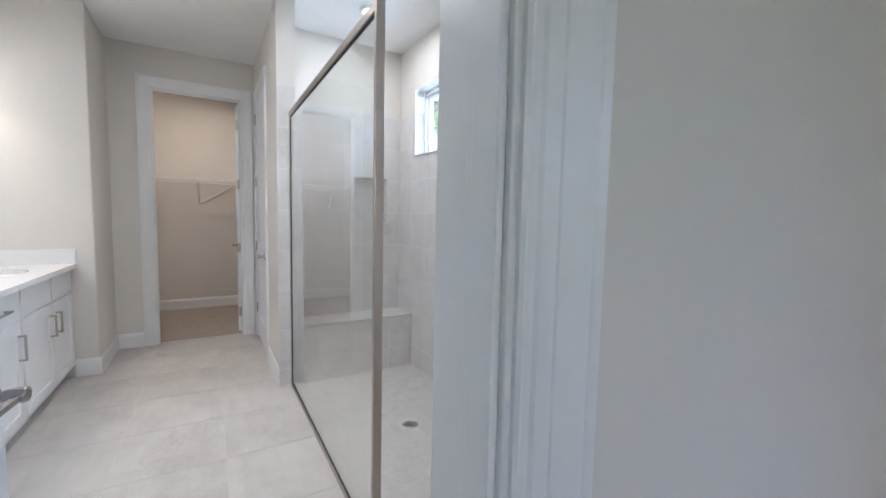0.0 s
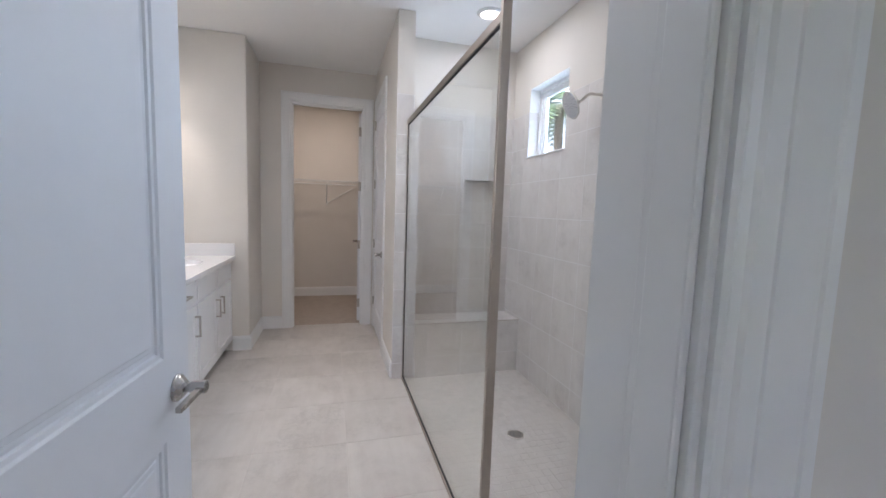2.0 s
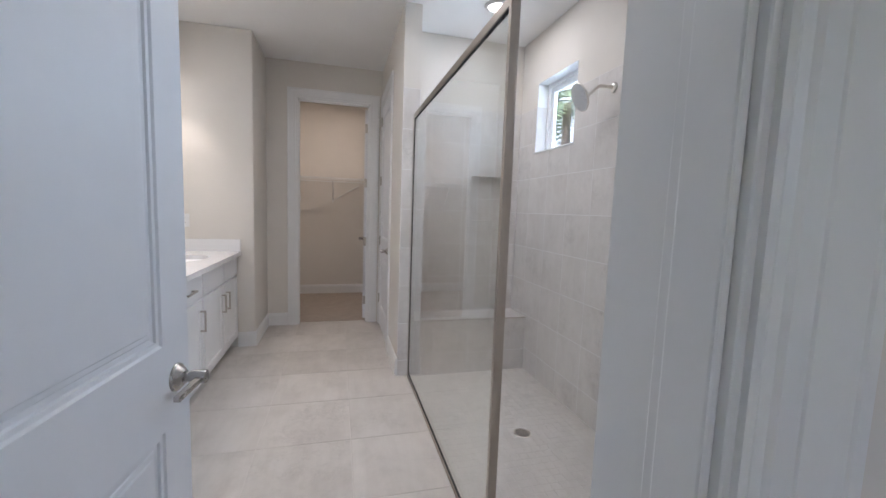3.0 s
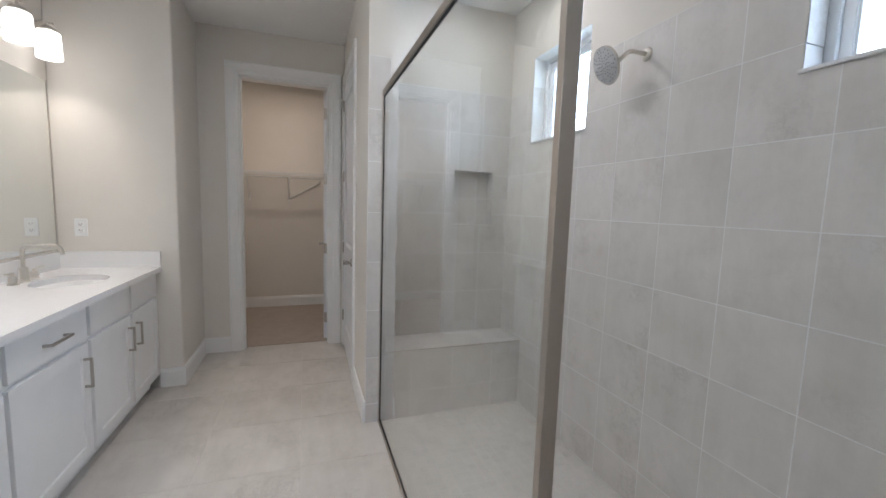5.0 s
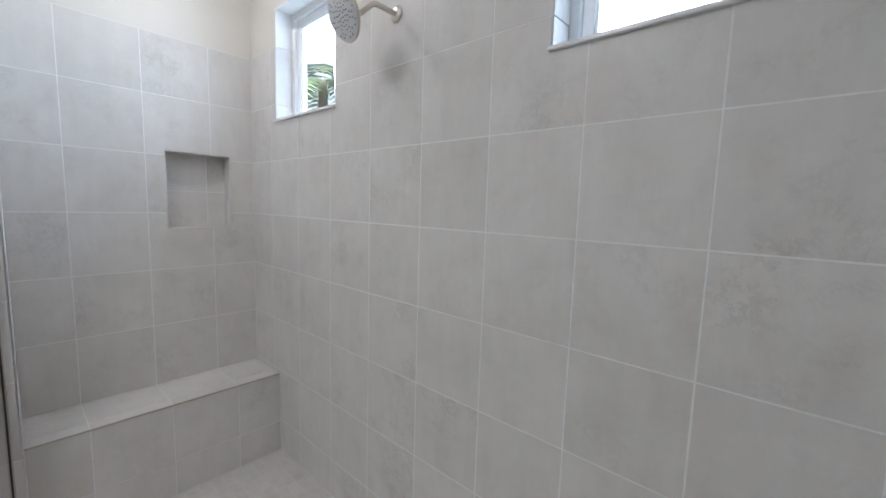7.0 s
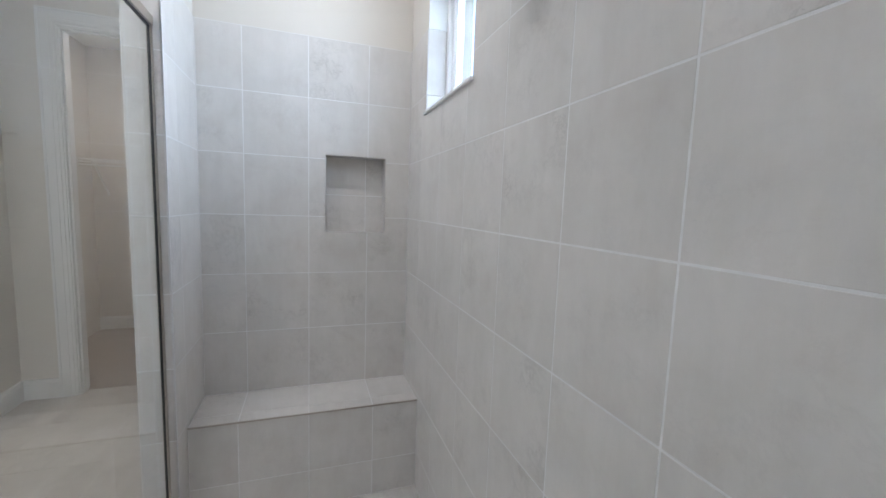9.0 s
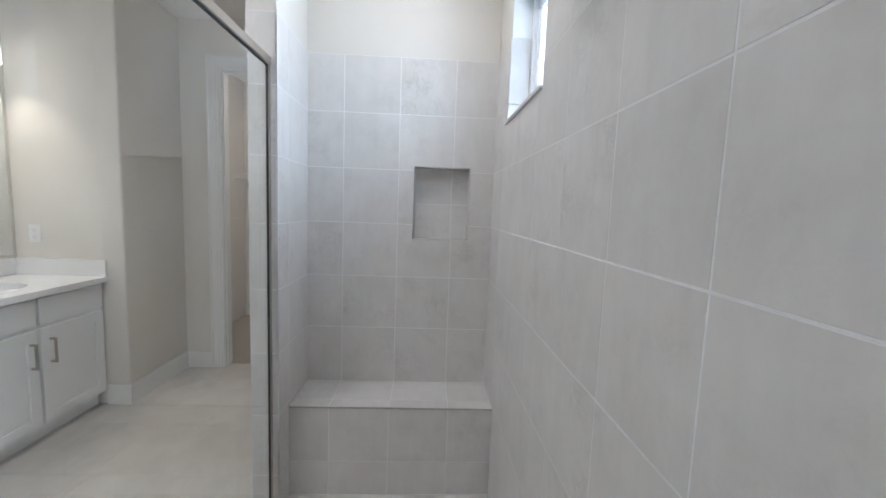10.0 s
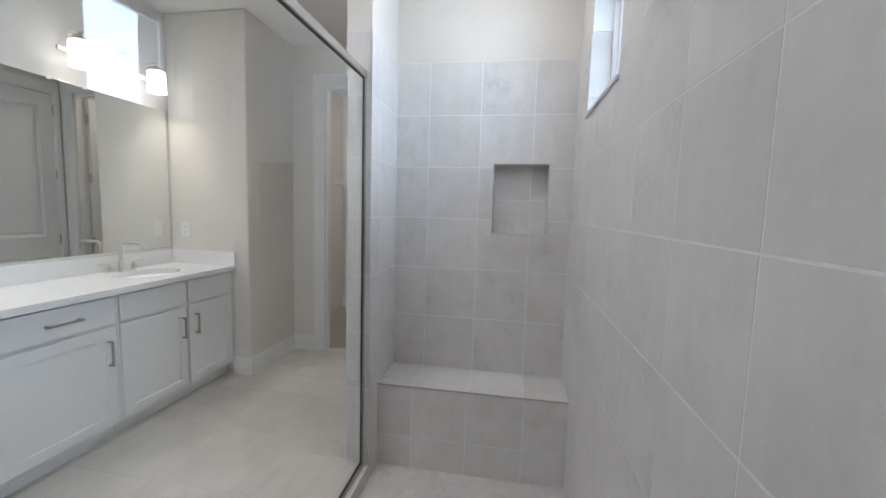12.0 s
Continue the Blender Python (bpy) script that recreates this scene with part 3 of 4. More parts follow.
# ---- shower head ----
AY, AZ = 3.093, 2.116
sh = holder("rain_shower", pose(XW, AY, AZ), "round brushed nickel rain shower head on a bent arm", "shower head")
part("flange", moved(lathe([(0, 0), (0.031, 0), (0.031, 0.003), (0.027, 0.008), (0.014, 0.012), (0, 0.012)], 36), pose(0, 0, 0, 0, -90, 0)), NICKEL, sh, "", True)
bend = arc((-0.085, 0, -0.055), 0.055, 90, 140, (1, 0, 0), (0, 0, 1), 8)
tip = bend[-1] + Vector((-0.64, 0, -0.60)).normalized() * 0.055
part("arm", tube([Vector((0, 0, 0)), *bend, tip], 0.0095, 16), NICKEL, sh, "", True)
hm = pose(-0.230, 0, -0.082) @ pose(0, 0, 0, 0, 0, -6) @ pose(0, 0, 0, 0, -90 - 24, 0) @ Matrix.Scale(0.95, 4)
part("ball_joint", moved(lathe([(0, -0.062), (0.011, -0.062), (0.016, -0.054), (0.017, -0.046), (0.014, -0.038), (0.019, -0.034), (0.021, -0.022), (0.019, -0.018)], 28), hm), NICKEL, sh, "", True)
part("head_shell", moved(lathe([(0.0, -0.028), (0.020, -0.028), (0.040, -0.022), (0.078, -0.010), (0.089, -0.003), (0.091, 0.003), (0.088, 0.007), (0.084, 0.0065)], 56), hm), NICKEL, sh, "", True)
part("head_face", moved(lathe([(0.0845, 0.006), (0.06, 0.009), (0.03, 0.0105), (0, 0.011)], 56), hm), HEADFACE, sh, "pale satin spray face", True)
noz = []
for r, k, off in ((0.012, 5, 0), (0.024, 9, 0.2), (0.036, 13, 0.1), (0.049, 18, 0.25), (0.062, 22, 0.05), (0.074, 24, 0.3)):
    for i in range(k):
        if r > 0.04 and i % 3 == 2:
            continue
        a = 2 * math.pi * (i + off) / k
        zz = 0.0112 - 0.0048 * (r / 0.0845) ** 2 - 0.0005
        noz.append(moved(lathe([(0.0031, zz - 0.001), (0.0026, zz + 0.0022), (0, zz + 0.0024)], 8), pose(r * math.cos(a), r * math.sin(a), 0)))
part("spray_nozzles", moved(join(*noz), hm), NOZZLE, sh, "dark rubber spray nozzles", True)

# ---- recessed ceiling light ----
def can_light(x, y, label):
    c = holder("ceiling_light", pose(x, y, CEILING), label, "ceiling light")
    part("trim_ring", lathe([(0.068, -0.014), (0.072, -0.016), (0.090, -0.009), (0.096, -0.001), (0.096, 0.0), (0.06, 0.0)], 48), TRIM, c, "white trim ring", True)
    part("lens", lathe([(0, -0.010), (0.055, -0.0105), (0.0685, -0.0135)], 48), CANGLOW, c, "lit frosted lens", True)
    return c


can_light(2.81, 3.80, "lit round recessed ceiling light over the shower")
# flat round fixture over the walkway, out of view, added to carry the fill light
fl = holder("ceiling_light", pose(1.45, 3.0, CEILING), "lit flat round ceiling light over the walkway", "ceiling light")
part("trim_ring", lathe([(0.0, 0.0), (0.250, 0.0), (0.252, -0.020), (0.245, -0.030), (0.232, -0.032)], 48), TRIM, fl, "slim white rim", True)
part("lens", lathe([(0.0, -0.034), (0.18, -0.034), (0.233, -0.031)], 48), CANGLOW, fl, "lit frosted lens", True)

# ---- vanity ----
VX, KZ = 0.80, 0.105            # cabinet fronts, top of the toe kick
CB = 0.858                      # underside of the worktop


def pull(parent, a, b):
    """A square bar pull between two points on a cabinet front that faces +x."""
    a, b = Vector(a), Vector(b)
    d = (b - a).normalized()
    vert = abs(d.z) > 0.5
    h = 0.0055
    o = 0.030
    bar = (a.x + o - h, a.x + o + h, a.y - (h if vert else 0), b.y + (h if vert else 0), a.z - (0 if vert else h), b.z + (0 if vert else h))
    p = blocks(bar, bevel=0.0015)
    feet = []
    for q in (a + d * 0.006, b - d * 0.006):
        feet.append((q.x - 0.001, q.x + o, q.y - h, q.y + h, q.z - h, q.z + h))
    return part("handle", join(p, blocks(*feet, bevel=0.001)), PULL, parent, "square brushed nickel bar pull")


def front(parent, y0, y1, z0, z1, shaker, name):
    t = 0.019
    if not shaker:
        return part(name, blocks((VX - t, VX, y0, y1, z0, z1), bevel=0.002), CABINET, parent)
    bm = bmesh.new()
    s = 0.058
    loops = []
    for d, e in ((0.0, -t), (0.0, -0.0015), (0.0015, 0.0), (s, 0.0), (s + 0.0015, -0.0015), (s + 0.004, -0.0085)):
        loops.append([bm.verts.new((VX + e, y, z)) for y, z in ((y0 + d, z0 + d), (y1 - d, z0 + d), (y1 - d, z1 - d), (y0 + d, z1 - d))])
    for a, b in zip(loops, loops[1:]):
        for k in range(4):
            bm.faces.new((a[k], a[(k + 1) % 4], b[(k + 1) % 4], b[k]))
    bm.faces.new(loops[0][::-1])
    bm.faces.new(loops[-1])
    return part(name, bm, CABINET, parent)


def cabinet(y0, y1, cells, label):
    c = holder("vanity_cabinet", pose(0, 0, 0), label, "cabinet", "vanity cabinets")
    part("body", blocks((XV + 0.003, VX - 0.0195, y0, y1, KZ - 0.012, CB), bevel=0.001, segments=1), CABINET, c)
    part("toe_kick", blocks((XV + 0.003, VX - 0.070, y0, y1, 0.0, KZ - 0.012)), CABINET, c)
    for kind, a, b, z0, z1, hd in cells:
        f = front(c, a, b, z0, z1, kind == "door", kind)
        if hd:
            pull(f, *hd)
    return c


DT, FB, FT = 0.668, 0.690, 0.842
cabinet(3.912, 4.858, [("false_front", 3.924, 4.392, FB, FT, None), ("false_front", 4.412, 4.846, FB, FT, None),
                       ("door", 3.924, 4.392, KZ, DT, ((VX, 4.350, 0.455), (VX, 4.350, 0.602))), ("door", 4.412, 4.846, KZ, DT, ((VX, 4.466, 0.455), (VX, 4.466, 0.602)))],
        "white shaker sink cabinet with two doors")
cabinet(3.330, 3.910, [("drawer", 3.342, 3.890, FB, FT, ((VX, 3.545, 0.764), (VX, 3.705, 0.764))), ("door", 3.342, 3.890, KZ, DT, ((VX, 3.844, 0.455), (VX, 3.844, 0.602)))],
        "white shaker cabinet with a drawer over a door")
cabinet(2.382, 3.328, [("false_front", 2.394, 2.845, FB, FT, None), ("false_front", 2.865, 3.316, FB, FT, None),
                       ("door", 2.394, 2.845, KZ, DT, ((VX, 2.80, 0.455), (VX, 2.80, 0.602))), ("door", 2.865, 3.316, KZ, DT, ((VX, 2.91, 0.455), (VX, 2.91, 0.602)))],
        "white shaker sink cabinet with two doors")
# worktop with an oval cut-out
CT = 0.893
SXC, SYC, SA, SB = 0.545, 4.350, 0.160, 0.215
bm = bmesh.new()
X0, X1, Y0, Y1 = XV + 0.002, 0.835, 2.372, YN - 0.002
N = 48
oval = [(SXC + SA * math.cos(2 * math.pi * i / N), SYC + SB * math.sin(2 * math.pi * i / N)) for i in range(N)]


def edge_point(x, y):
    """From the middle of the oval through (x, y) to a square round it."""
    dx, dy = x - SXC, y - SYC
    k = min(((X1 - SXC) if dx > 0 else (SXC - X0)) / max(abs(dx), 1e-9), 0.40 / max(abs(dy), 1e-9))
    return SXC + dx * k, SYC + dy * k


for z, flip in ((CT, False), (CB, True)):
    inner = [bm.verts.new((x, y, z)) for x, y in oval]
    outer = [bm.verts.new((*edge_point(x, y), z)) for x, y in oval]
    for i in range(N):
        j = (i + 1) % N
        bm.faces.new((inner[i], inner[j], outer[j], outer[i]))
    for cx, sx in ((X0, -1), (X1, 1)):
        for cy in (SYC - 0.40, SYC + 0.40):
            near = sorted(outer, key=lambda v: (v.co.x - cx) ** 2 + (v.co.y - cy) ** 2)[:2]
            bm.faces.new((bm.verts.new((cx, cy, z)), near[0], near[1]))
    for a, b in ((Y0, SYC - 0.40), (SYC + 0.40, Y1)):
        bm.faces.new([bm.verts.new(p) for p in ((X0, a, z), (X1, a, z), (X1, b, z), (X0, b, z))])
ring_t = [bm.verts.new((x, y, CT)) for x, y in oval]
ring_b = [bm.verts.new((x, y, CB)) for x, y in oval]
for i in range(N):
    j = (i + 1) % N
    bm.faces.new((ring_t[i], ring_t[j], ring_b[j], ring_b[i]))
for a, b in (((X0, Y0), (X1, Y0)), ((X1, Y0), (X1, Y1)), ((X1, Y1), (X0, Y1)), ((X0, Y1), (X0, Y0))):
    bm.faces.new([bm.verts.new(p) for p in ((*a, CB), (*b, CB), (*b, CT), (*a, CT))])
bmesh.ops.remove_doubles(bm, verts=bm.verts, dist=1e-5)
wt = solid("worktop", bm, QUARTZ, "white quartz worktop with upstands along the walls", "worktop")
part("upstand", blocks((XV + 0.002, XV + 0.021, 2.372, YN - 0.0215, CT, 1.003), bevel=0.0015), QUARTZ, wt)
part("upstand", blocks((XV + 0.002, 0.832, YN - 0.021, YN - 0.001, CT, 1.003), bevel=0.0015), QUARTZ, wt)
sink = holder("sink", pose(SXC, SYC, CB), "white oval undermount ceramic sink", "sink")
b = lathe([(1.06, -0.001), (1.02, -0.001), (1.0, -0.004), (0.97, -0.03), (0.90, -0.075), (0.72, -0.115), (0.40, -0.135), (0.14, -0.142), (0.13, -0.142)], 48)
bmesh.ops.scale(b, vec=(SA, SB, 1), verts=b.verts)
part("bowl", b, CERAMIC, sink, "", True)
part("drain_ring", moved(lathe([(0.030, -0.141), (0.026, -0.136), (0.012, -0.137), (0, -0.1375)], 24), pose(0, 0, 0)), NICKEL, sink, "nickel drain ring", True)

# faucet with two lever handles
FX, FY = 0.338, SYC
fa = holder("faucet", pose(FX, FY, CT), "brushed nickel widespread faucet with a squared arch spout", "faucet")
part("spout_base", lathe([(0, 0), (0.027, 0), (0.027, 0.005), (0.021, 0.009), (0.0205, 0.070), (0.018, 0.077), (0.0125, 0.082), (0, 0.082)], 32), NICKEL, fa, "", True)
sp = [Vector((0, 0, 0.07)), Vector((0, 0, 0.165))]
sp += arc((0.030, 0, 0.170), 0.030, 180, 90, (1, 0, 0), (0, 0, 1), 8)
sp += arc((0.136, 0, 0.164), 0.036, 90, 12, (1, 0, 0), (0, 0, 1), 8)
sp += [Vector((0.176, 0, 0.150))]
part("spout", tube(sp, 0.0105, 18), NICKEL, fa, "", True)
for k in (-1, 1):
    hb = part("handle_base", moved(lathe([(0, 0), (0.026, 0), (0.026, 0.005), (0.019, 0.009), (0.0185, 0.036), (0.016, 0.044), (0.008, 0.049), (0.007, 0.058), (0, 0.059)], 28), pose(0, k * 0.090, 0)), NICKEL, fa, "", True)
    part("handle_lever", tube([(0, k * 0.082, 0.056), (0.008, k * 0.165, 0.064)], 0.0050, 12), NICKEL, hb, "", True)

# mirror
mi = holder("wall_mirror", pose(XV, 3.6, 1.02), "large frameless mirror over the vanity", "mirror")
part("mirror_glass", blocks((0.001, 0.006, -1.20, 1.242, 0.0, 1.072), bevel=0.0012, segments=1), MIRROR, mi)
for cy in (0.42, 0.62):
    part("clip", blocks((0.0, 0.010, cy, cy + 0.025, 1.062, 1.082), bevel=0.002), PLATE, mi, "clear plastic mirror clip")


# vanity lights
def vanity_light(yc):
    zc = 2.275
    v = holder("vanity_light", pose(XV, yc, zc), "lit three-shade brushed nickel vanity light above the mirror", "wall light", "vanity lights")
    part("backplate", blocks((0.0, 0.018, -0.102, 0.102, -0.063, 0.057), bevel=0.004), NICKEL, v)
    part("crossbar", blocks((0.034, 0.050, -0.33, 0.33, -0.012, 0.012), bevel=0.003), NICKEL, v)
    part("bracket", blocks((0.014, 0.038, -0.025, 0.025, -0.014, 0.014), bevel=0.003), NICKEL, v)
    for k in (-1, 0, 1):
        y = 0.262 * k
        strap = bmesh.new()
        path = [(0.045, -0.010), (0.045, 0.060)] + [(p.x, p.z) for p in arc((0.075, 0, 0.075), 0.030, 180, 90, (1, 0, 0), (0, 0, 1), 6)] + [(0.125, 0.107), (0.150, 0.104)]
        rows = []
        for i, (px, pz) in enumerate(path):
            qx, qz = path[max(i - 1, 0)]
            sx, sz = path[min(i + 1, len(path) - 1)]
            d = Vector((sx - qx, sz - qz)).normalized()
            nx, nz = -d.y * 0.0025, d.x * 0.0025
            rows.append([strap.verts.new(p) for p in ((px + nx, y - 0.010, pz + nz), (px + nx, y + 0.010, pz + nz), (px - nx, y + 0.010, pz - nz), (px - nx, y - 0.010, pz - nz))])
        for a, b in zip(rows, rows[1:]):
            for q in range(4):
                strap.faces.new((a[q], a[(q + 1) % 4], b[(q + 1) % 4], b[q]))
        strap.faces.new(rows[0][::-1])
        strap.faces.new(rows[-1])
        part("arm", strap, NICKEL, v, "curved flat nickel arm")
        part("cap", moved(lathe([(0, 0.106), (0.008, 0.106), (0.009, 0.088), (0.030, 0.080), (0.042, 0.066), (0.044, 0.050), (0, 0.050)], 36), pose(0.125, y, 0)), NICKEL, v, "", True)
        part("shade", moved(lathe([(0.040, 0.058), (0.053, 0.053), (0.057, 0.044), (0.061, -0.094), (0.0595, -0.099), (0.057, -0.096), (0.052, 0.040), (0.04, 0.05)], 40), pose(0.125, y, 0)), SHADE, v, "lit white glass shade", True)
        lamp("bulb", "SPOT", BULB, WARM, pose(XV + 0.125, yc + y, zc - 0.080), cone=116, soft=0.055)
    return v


vanity_light(4.390)
# twin assumed by symmetry, out of view, added for its light on the room
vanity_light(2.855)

# outlets
def outlet(x, label):
    o = holder("power_outlet", pose(x, YN, 1.165), label, "outlet")
    part("plate", blocks((-0.036, 0.036, -0.006, 0.0, -0.058, 0.058), bevel=0.002), PLATE, o)
    for z in (-0.021, 0.021):
        s = part("socket", blocks((-0.017, 0.017, -0.0085, -0.005, z - 0.0145, z + 0.0145), bevel=0.002), PLATE, o)
        part("slots", blocks((-0.0085, -0.0060, -0.0089, -0.008, z - 0.004, z + 0.007), (0.0055, 0.0080, -0.0089, -0.008, z - 0.004, z + 0.006), (-0.002, 0.002, -0.0089, -0.008, z - 0.011, z - 0.007)), SLOT, s, "dark slots")
    return o


outlet(0.385, "white double power outlet on the wall beside the mirror")

# ---- closet shelf ----
ws = holder("wire_shelf", pose(0, 7.15, 1.74), "white wire closet shelf with a hanging rail", "shelf")
for y, z in ((-0.01, 0.0), (-0.10, 0.0), (-0.20, 0.0), (-0.30, 0.0), (-0.302, -0.03)):
    part("rail", tube([(0.73, y, z), (2.88, y, z)], 0.0035, 8), WIRE, ws, "", True)
wires = [tube([(0.74 + 0.030 * i, -0.005, 0.004), (0.74 + 0.030 * i, -0.302, 0.004), (0.74 + 0.030 * i, -0.302, -0.03)], 0.0019, 5, False) for i in range(71)]
tagged(part("shelf_wires", join(*wires), WIRE, ws, "close white shelf wires"), kind="stuff")
part("hanging_rail", tube([(0.73, -0.27, -0.055), (2.88, -0.27, -0.055)], 0.008, 10), WIRE, ws, "", True)
for x in (0.85, 1.138, 1.605, 2.35):
    part("brace", join(tube([(x, -0.295, -0.02), (x, -0.012, -0.315)], 0.0075, 8), blocks((x - 0.010, x + 0.010, -0.014, 0.0, -0.345, -0.285))), WIRE, ws, "slanting white brace")

part("brace", tube([(1.988, -0.02, -0.085), (1.61, -0.012, -0.32)], 0.0065, 8), WIRE, ws, "slanting white side brace", True)

# ---- palm seen through the window ----
def palm(x, y, h, seed):
    rnd = random.Random(seed)
    p = holder("palm_tree", pose(x, y, -0.2), "green palm tree outside the window", "tree")
    bark = plain("palm_bark", (0.09, 0.075, 0.06), 0.9, vary=0.2)
    leafm = plain("palm_leaf", (0.06, 0.10, 0.035), 0.55, vary=0.25)
    pr = [(0.16 - 0.06 * i / 14 + (0.012 if i % 2 else 0), h * i / 14) for i in range(15)]
    part("trunk", lathe(pr, 14), bark, p, "", True)
    for k in range(24):
        a, up = 2 * math.pi * k / 24 + rnd.uniform(-0.15, 0.15), rnd.uniform(-0.1, 0.9)
        bm = bmesh.new()
        length = rnd.uniform(1.3, 1.7)
        pts = []
        for i in range(15):
            s = i / 14
            pts.append(Vector((math.cos(a) * length * s, math.sin(a) * length * s, h + up * s - 1.1 * s * s)))
        side = Vector((-math.sin(a), math.cos(a), 0))
        for i in range(2, 15):
            for sg in (-1, 1):
                w = 0.48 * math.sin(math.pi * min(1, 0.12 + 0.9 * i / 15)) + 0.06
                d = (pts[i] - pts[i - 1]).normalized()
                t = pts[i] + side * sg * w + d * 0.22 - Vector((0, 0, 0.25 * w))
                bm.faces.new([bm.verts.new(q) for q in (pts[i], pts[i] + d * 0.075, t, pts[i] - d * 0.012)])
        part("frond", bm, leafm, p)
    return p


palm(7.6, 10.7, 4.5, 3)
# bright hazy sky low behind the palm
hz, hn, hl, hb = material("bright_haze")
hb.inputs["Base Color"].default_value = (0, 0, 0, 1)
hb.inputs["Emission Color"].default_value = (0.85, 0.94, 1.0, 1)
hb.inputs["Emission Strength"].default_value = 0.12
solid("backdrop", blocks((60, 60.2, -70, 110, -0.2, 60)), hz, "bright hazy sky", "sky", "structure")

# ---- tiles (last) ----
_cache = {}


def tile_mesh(rects, outer, mat, depth):
    key = str([list(map(lambda v: round(v, 4), r)) for r in rects]) + mat.name + str(depth)
    if key in _cache:
        return _cache[key]
    verts, faces = [], []
    c = 0.0008
    W, Hh = outer

    def ins(v, lo, hi):
        return v + c if abs(v - lo) < 1e-6 else (v - c if abs(v - hi) < 1e-6 else v)
    for u0, u1, v0, v1 in rects:
        b = len(verts)
        verts += [(u0, v0, -depth), (u1, v0, -depth), (u1, v1, -depth), (u0, v1, -depth), (u0, v0, -c), (u1, v0, -c), (u1, v1, -c), (u0, v1, -c)]
        a0, a1, b0, b1 = ins(u0, 0, W), ins(u1, 0, W), ins(v0, 0, Hh), ins(v1, 0, Hh)
        verts += [(a0, b0, 0), (a1, b0, 0), (a1, b1, 0), (a0, b1, 0)]
        for k in range(4):
            j = (k + 1) % 4
            faces += [(b + k, b + j, b + 4 + j, b + 4 + k), (b + 4 + k, b + 4 + j, b + 8 + j, b + 8 + k)]
        faces.append((b + 8, b + 9, b + 10, b + 11))
    me = bpy.data.meshes.new("tile")
    me.from_pydata(verts, [], faces)
    me.materials.append(mat)
    _cache[key] = me
    return me


def minus(r, hole):
    """What a hole leaves of a rectangle, as rectangles."""
    u0, u1, v0, v1 = r
    a0, a1, b0, b1 = hole
    if a0 >= u1 or a1 <= u0 or b0 >= v1 or b1 <= v0:
        return [r]
    out = []
    if a0 > u0:
        out.append((u0, a0, v0, v1))
    if a1 < u1:
        out.append((a1, u1, v0, v1))
    m0, m1 = max(u0, a0), min(u1, a1)
    if b0 > v0:
        out.append((m0, m1, v0, b0))
    if b1 < v1:
        out.append((m0, m1, b1, v1))
    return out


def tiled(parent, M, us, vs, holes=(), mat=TILE, gap=0.0038, depth=0.004, grout=None):
    """Tiles between the joints us and vs on the plane of M (columns u, v, outward normal), with holes left out."""
    g = gap / 2
    inv = parent.matrix_world.inverted()
    if grout:
        rs = [(us[0], us[-1], vs[0], vs[-1])]
        for h in holes:
            rs = [q for r in rs for q in minus(r, h)]
        bm = blocks(*[(r[0], r[1], r[2], r[3], -0.0075, -0.0005) for r in rs])
        gp = part("grout", moved(bm, M), grout, parent, "pale grout")
        gp.matrix_local = inv
    for u0, u1 in zip(us, us[1:]):
        for v0, v1 in zip(vs, vs[1:]):
            r = (u0 + g, u1 - g, v0 + g, v1 - g)
            rs = [r]
            for h in holes:
                rs = [q for w in rs for q in minus(w, h)]
            rs = [(a - r[0], b - r[0], c - r[2], d - r[2]) for a, b, c, d in rs if b - a > 0.004 and d - c > 0.004]
            if not rs:
                continue
            ob = new("tile", tile_mesh(rs, (r[1] - r[0], r[3] - r[2]), mat, depth))
            ob.parent = parent
            ob.matrix_local = inv @ M @ Matrix.Translation((r[0], r[2], 0))


def plane(origin, u, v):
    u, v = Vector(u), Vector(v)
    n = u.cross(v)
    m = Matrix((u, v, n)).transposed().to_4x4()
    m.translation = origin
    return m


ROWS_Z = [PAN, 0.126, 0.427, 0.728, 1.029, 1.330, 1.631, 1.932, TILETOP]
cols = [1.275, 1.441, 1.742, 2.043, 2.344, 2.645, 2.946, 3.247, 3.548, 3.849, 4.150, YB]
# window wall: u runs towards -y so that the normal points into the room
tiled(wall_window, plane((XW, 0, 0), (0, -1, 0), (0, 0, 1)), sorted(-c for c in cols), ROWS_Z, [(-b, -a, WZ0, WZ1) for a, b in WIN], grout=GROUT)
for a, b in WIN:
    tiled(wall_window, plane((0, b - 0.0045, 0), (1, 0, 0), (0, 0, 1)), [XW, 3.418], [WZ0 + 0.007, 1.932, TILETOP])
    tiled(wall_window, plane((0, a + 0.0045, 0), (-1, 0, 0), (0, 0, 1)), [-3.418, -XW], [WZ0 + 0.007, 1.932, TILETOP])
bx = [XS, 2.485, 2.789, 3.093, XW]
tiled(wall_back, plane((0, YB, 0), (1, 0, 0), (0, 0, 1)), bx, [BZ, 0.728, 1.029, 1.330, 1.631, 1.932, TILETOP], [(NX0, NX1, NZ0, NZ1)], grout=GROUT)
nd = 0.088
tiled(wall_back, plane((0, YB + nd, 0), (1, 0, 0), (0, 0, 1)), [NX0, 3.093, NX1], [NZ0, 1.448, NZ1], grout=GROUT)
tiled(wall_back, plane((NX0 + 0.0045, 0, 0), (0, 1, 0), (0, 0, 1)), [YB + 0.001, YB + nd], [NZ0, 1.448, NZ1], grout=None)
tiled(wall_back, plane((NX1 - 0.0045, 0, 0), (0, -1, 0), (0, 0, 1)), [-YB - nd, -YB - 0.001], [NZ0, 1.448, NZ1])
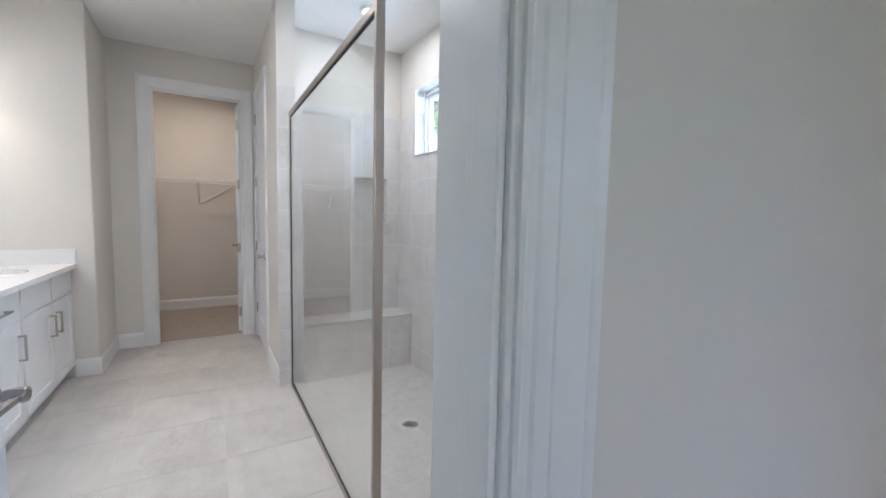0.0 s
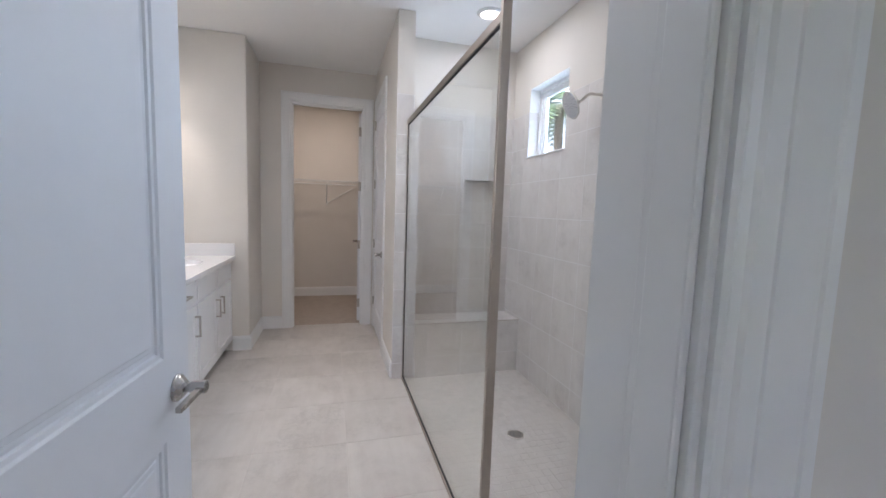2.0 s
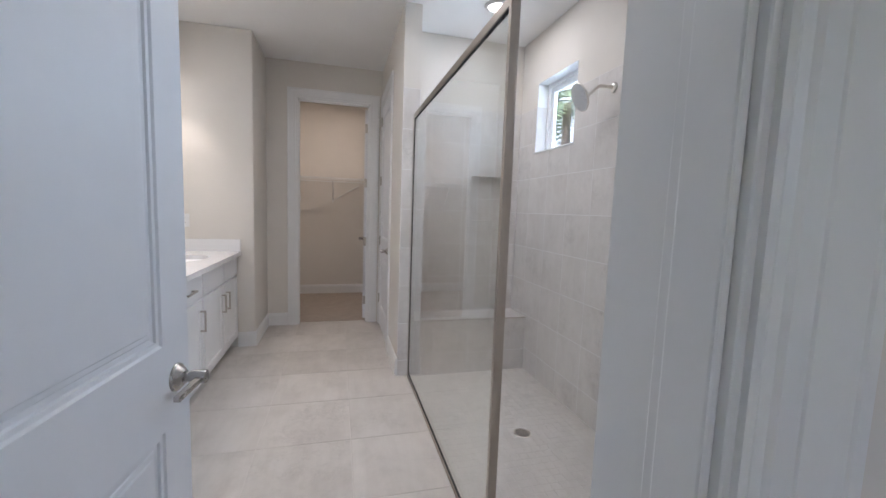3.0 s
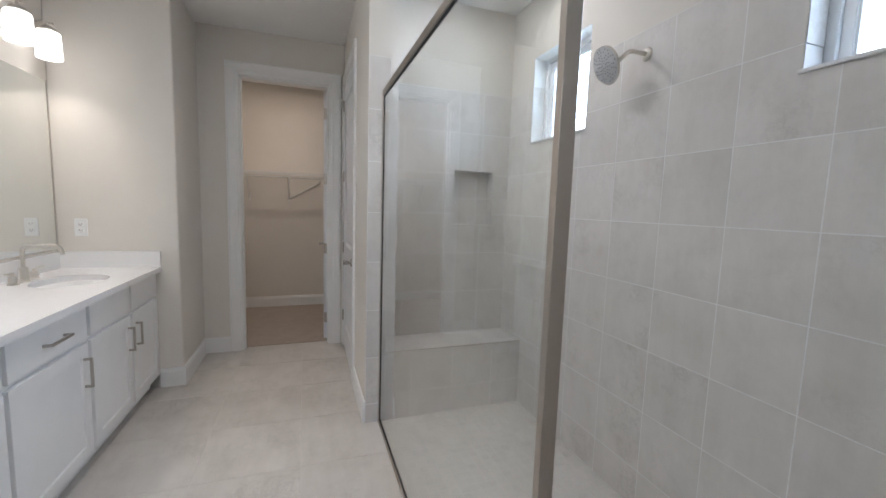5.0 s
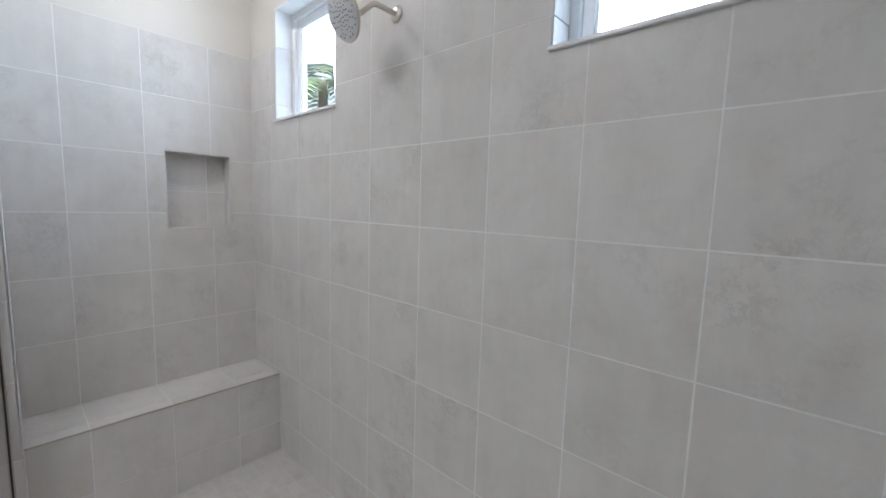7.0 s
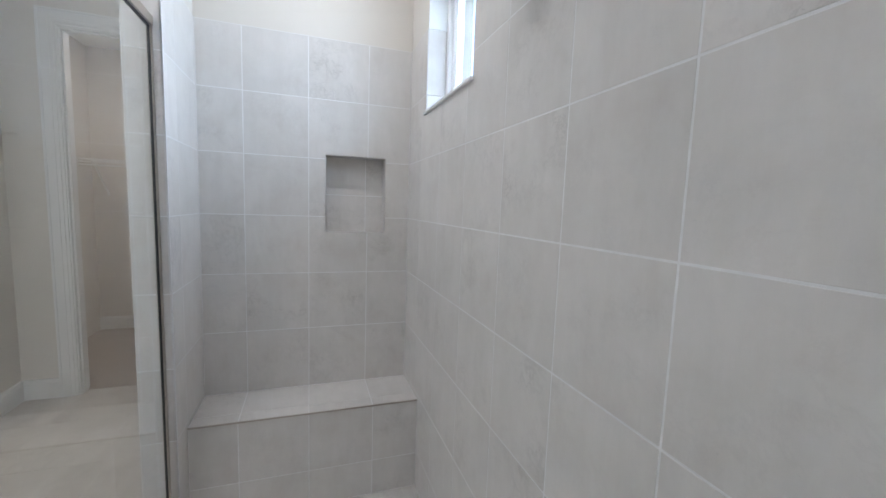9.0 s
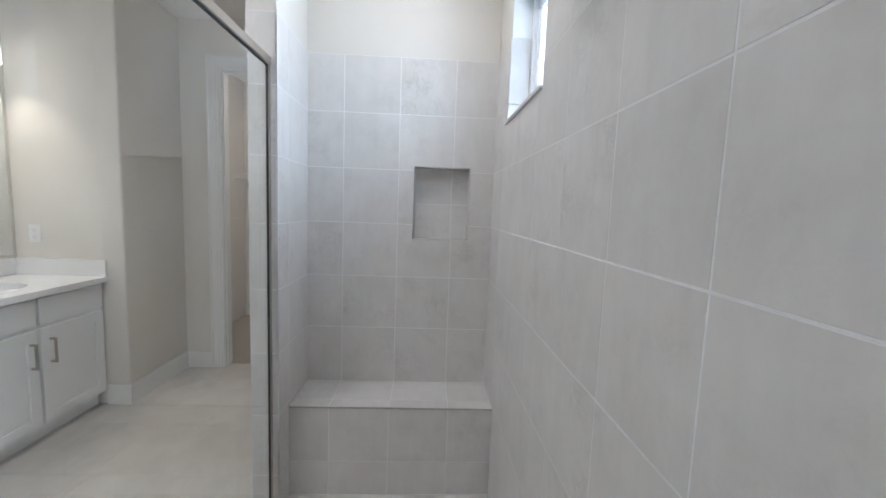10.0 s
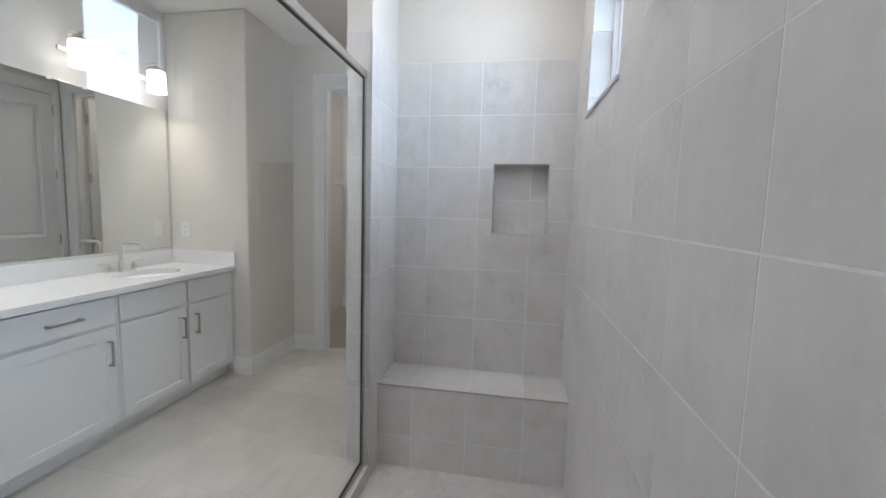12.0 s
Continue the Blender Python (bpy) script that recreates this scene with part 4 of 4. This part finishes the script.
tiled(wall_back, plane((0, 0, NZ0 + 0.0045), (1, 0, 0), (0, 1, 0)), [NX0, 3.093, NX1], [YB + 0.001, YB + nd])
tiled(wall_back, plane((0, 0, NZ1 - 0.0045), (1, 0, 0), (0, -1, 0)), [NX0, 3.093, NX1], [-YB - nd, -YB - 0.001])
# bench
tiled(bench, plane((0, BY, 0), (1, 0, 0), (0, 0, 1)), bx, [PAN, 0.110, BZ - 0.005])
tiled(bench, plane((0, 0, BZ), (1, 0, 0), (0, 1, 0)), bx, [BY + 0.004, BY + 0.085, YB])
# stub wall: shower side and end
tiled(wall_stub, plane((XS, 0, 0), (0, 1, 0), (0, 0, 1)), [YS, 4.096, YB], ROWS_Z, grout=GROUT)
tiled(wall_stub, plane((0, YS, 0), (1, 0, 0), (0, 0, 1)), [XP, XS], [0.0] + ROWS_Z[1:], grout=GROUT)
# entry wall inside the shower
tiled(wall_entry, plane((0, YD1 + 0.0075, 0), (-1, 0, 0), (0, 0, 1)), [-XW, -3.093, -2.789, -2.485, -XS], ROWS_Z, grout=GROUT)
# bathroom floor
fy = [1.21, 1.640, 2.137, 2.634, 3.131, 3.628, 4.125, 4.622, 5.119, 5.598]
fx = [XV, 0.766, 1.270, 1.774, XS - 0.012]
tiled(floor, plane((0, 0, 0), (1, 0, 0), (0, 1, 0)), fx, fy, mat=FTILE, gap=0.004, depth=0.006)
# shower floor mosaic: the rows by the bench piece by piece, the rest in one
q = 0.0535
mx = [XS + 0.001 + q * i for i in range(int((XW - XS) / q) + 1)] + [XW]
my_near = [BY - q * i for i in range(15)][::-1]
M0 = plane((0, 0, PAN), (1, 0, 0), (0, 1, 0))
tiled(pan, M0, mx, my_near, mat=MOSAIC, gap=0.0024, depth=0.004)
vv, ff = [], []
y = my_near[0]
while y - q > 1.285:
    for x0, x1 in zip(mx, mx[1:]):
        if math.hypot((x0 + x1) / 2 - 2.845, y - q / 2 - 3.11) < 0.068:
            continue
        b = len(vv)
        x2, x3, y2, y3 = x0 + 0.0015, x1 - 0.0015, y - q + 0.0015, y - 0.0015
        c = 0.0009
        vv += [(x2, y2, PAN - 0.003), (x3, y2, PAN - 0.003), (x3, y3, PAN - 0.003), (x2, y3, PAN - 0.003), (x2 + c, y2 + c, PAN), (x3 - c, y2 + c, PAN), (x3 - c, y3 - c, PAN), (x2 + c, y3 - c, PAN)]
        ff += [(b + 4, b + 5, b + 6, b + 7)] + [(b + k, b + (k + 1) % 4, b + 4 + (k + 1) % 4, b + 4 + k) for k in range(4)]
    y -= q
me = bpy.data.meshes.new("mosaic")
me.from_pydata(vv, [], ff)
me.materials.append(MOSAIC)
mo = new("mosaic_tiles", me)
mo.parent = pan
tagged(mo, "small square greige mosaic tiles", kind="stuff")
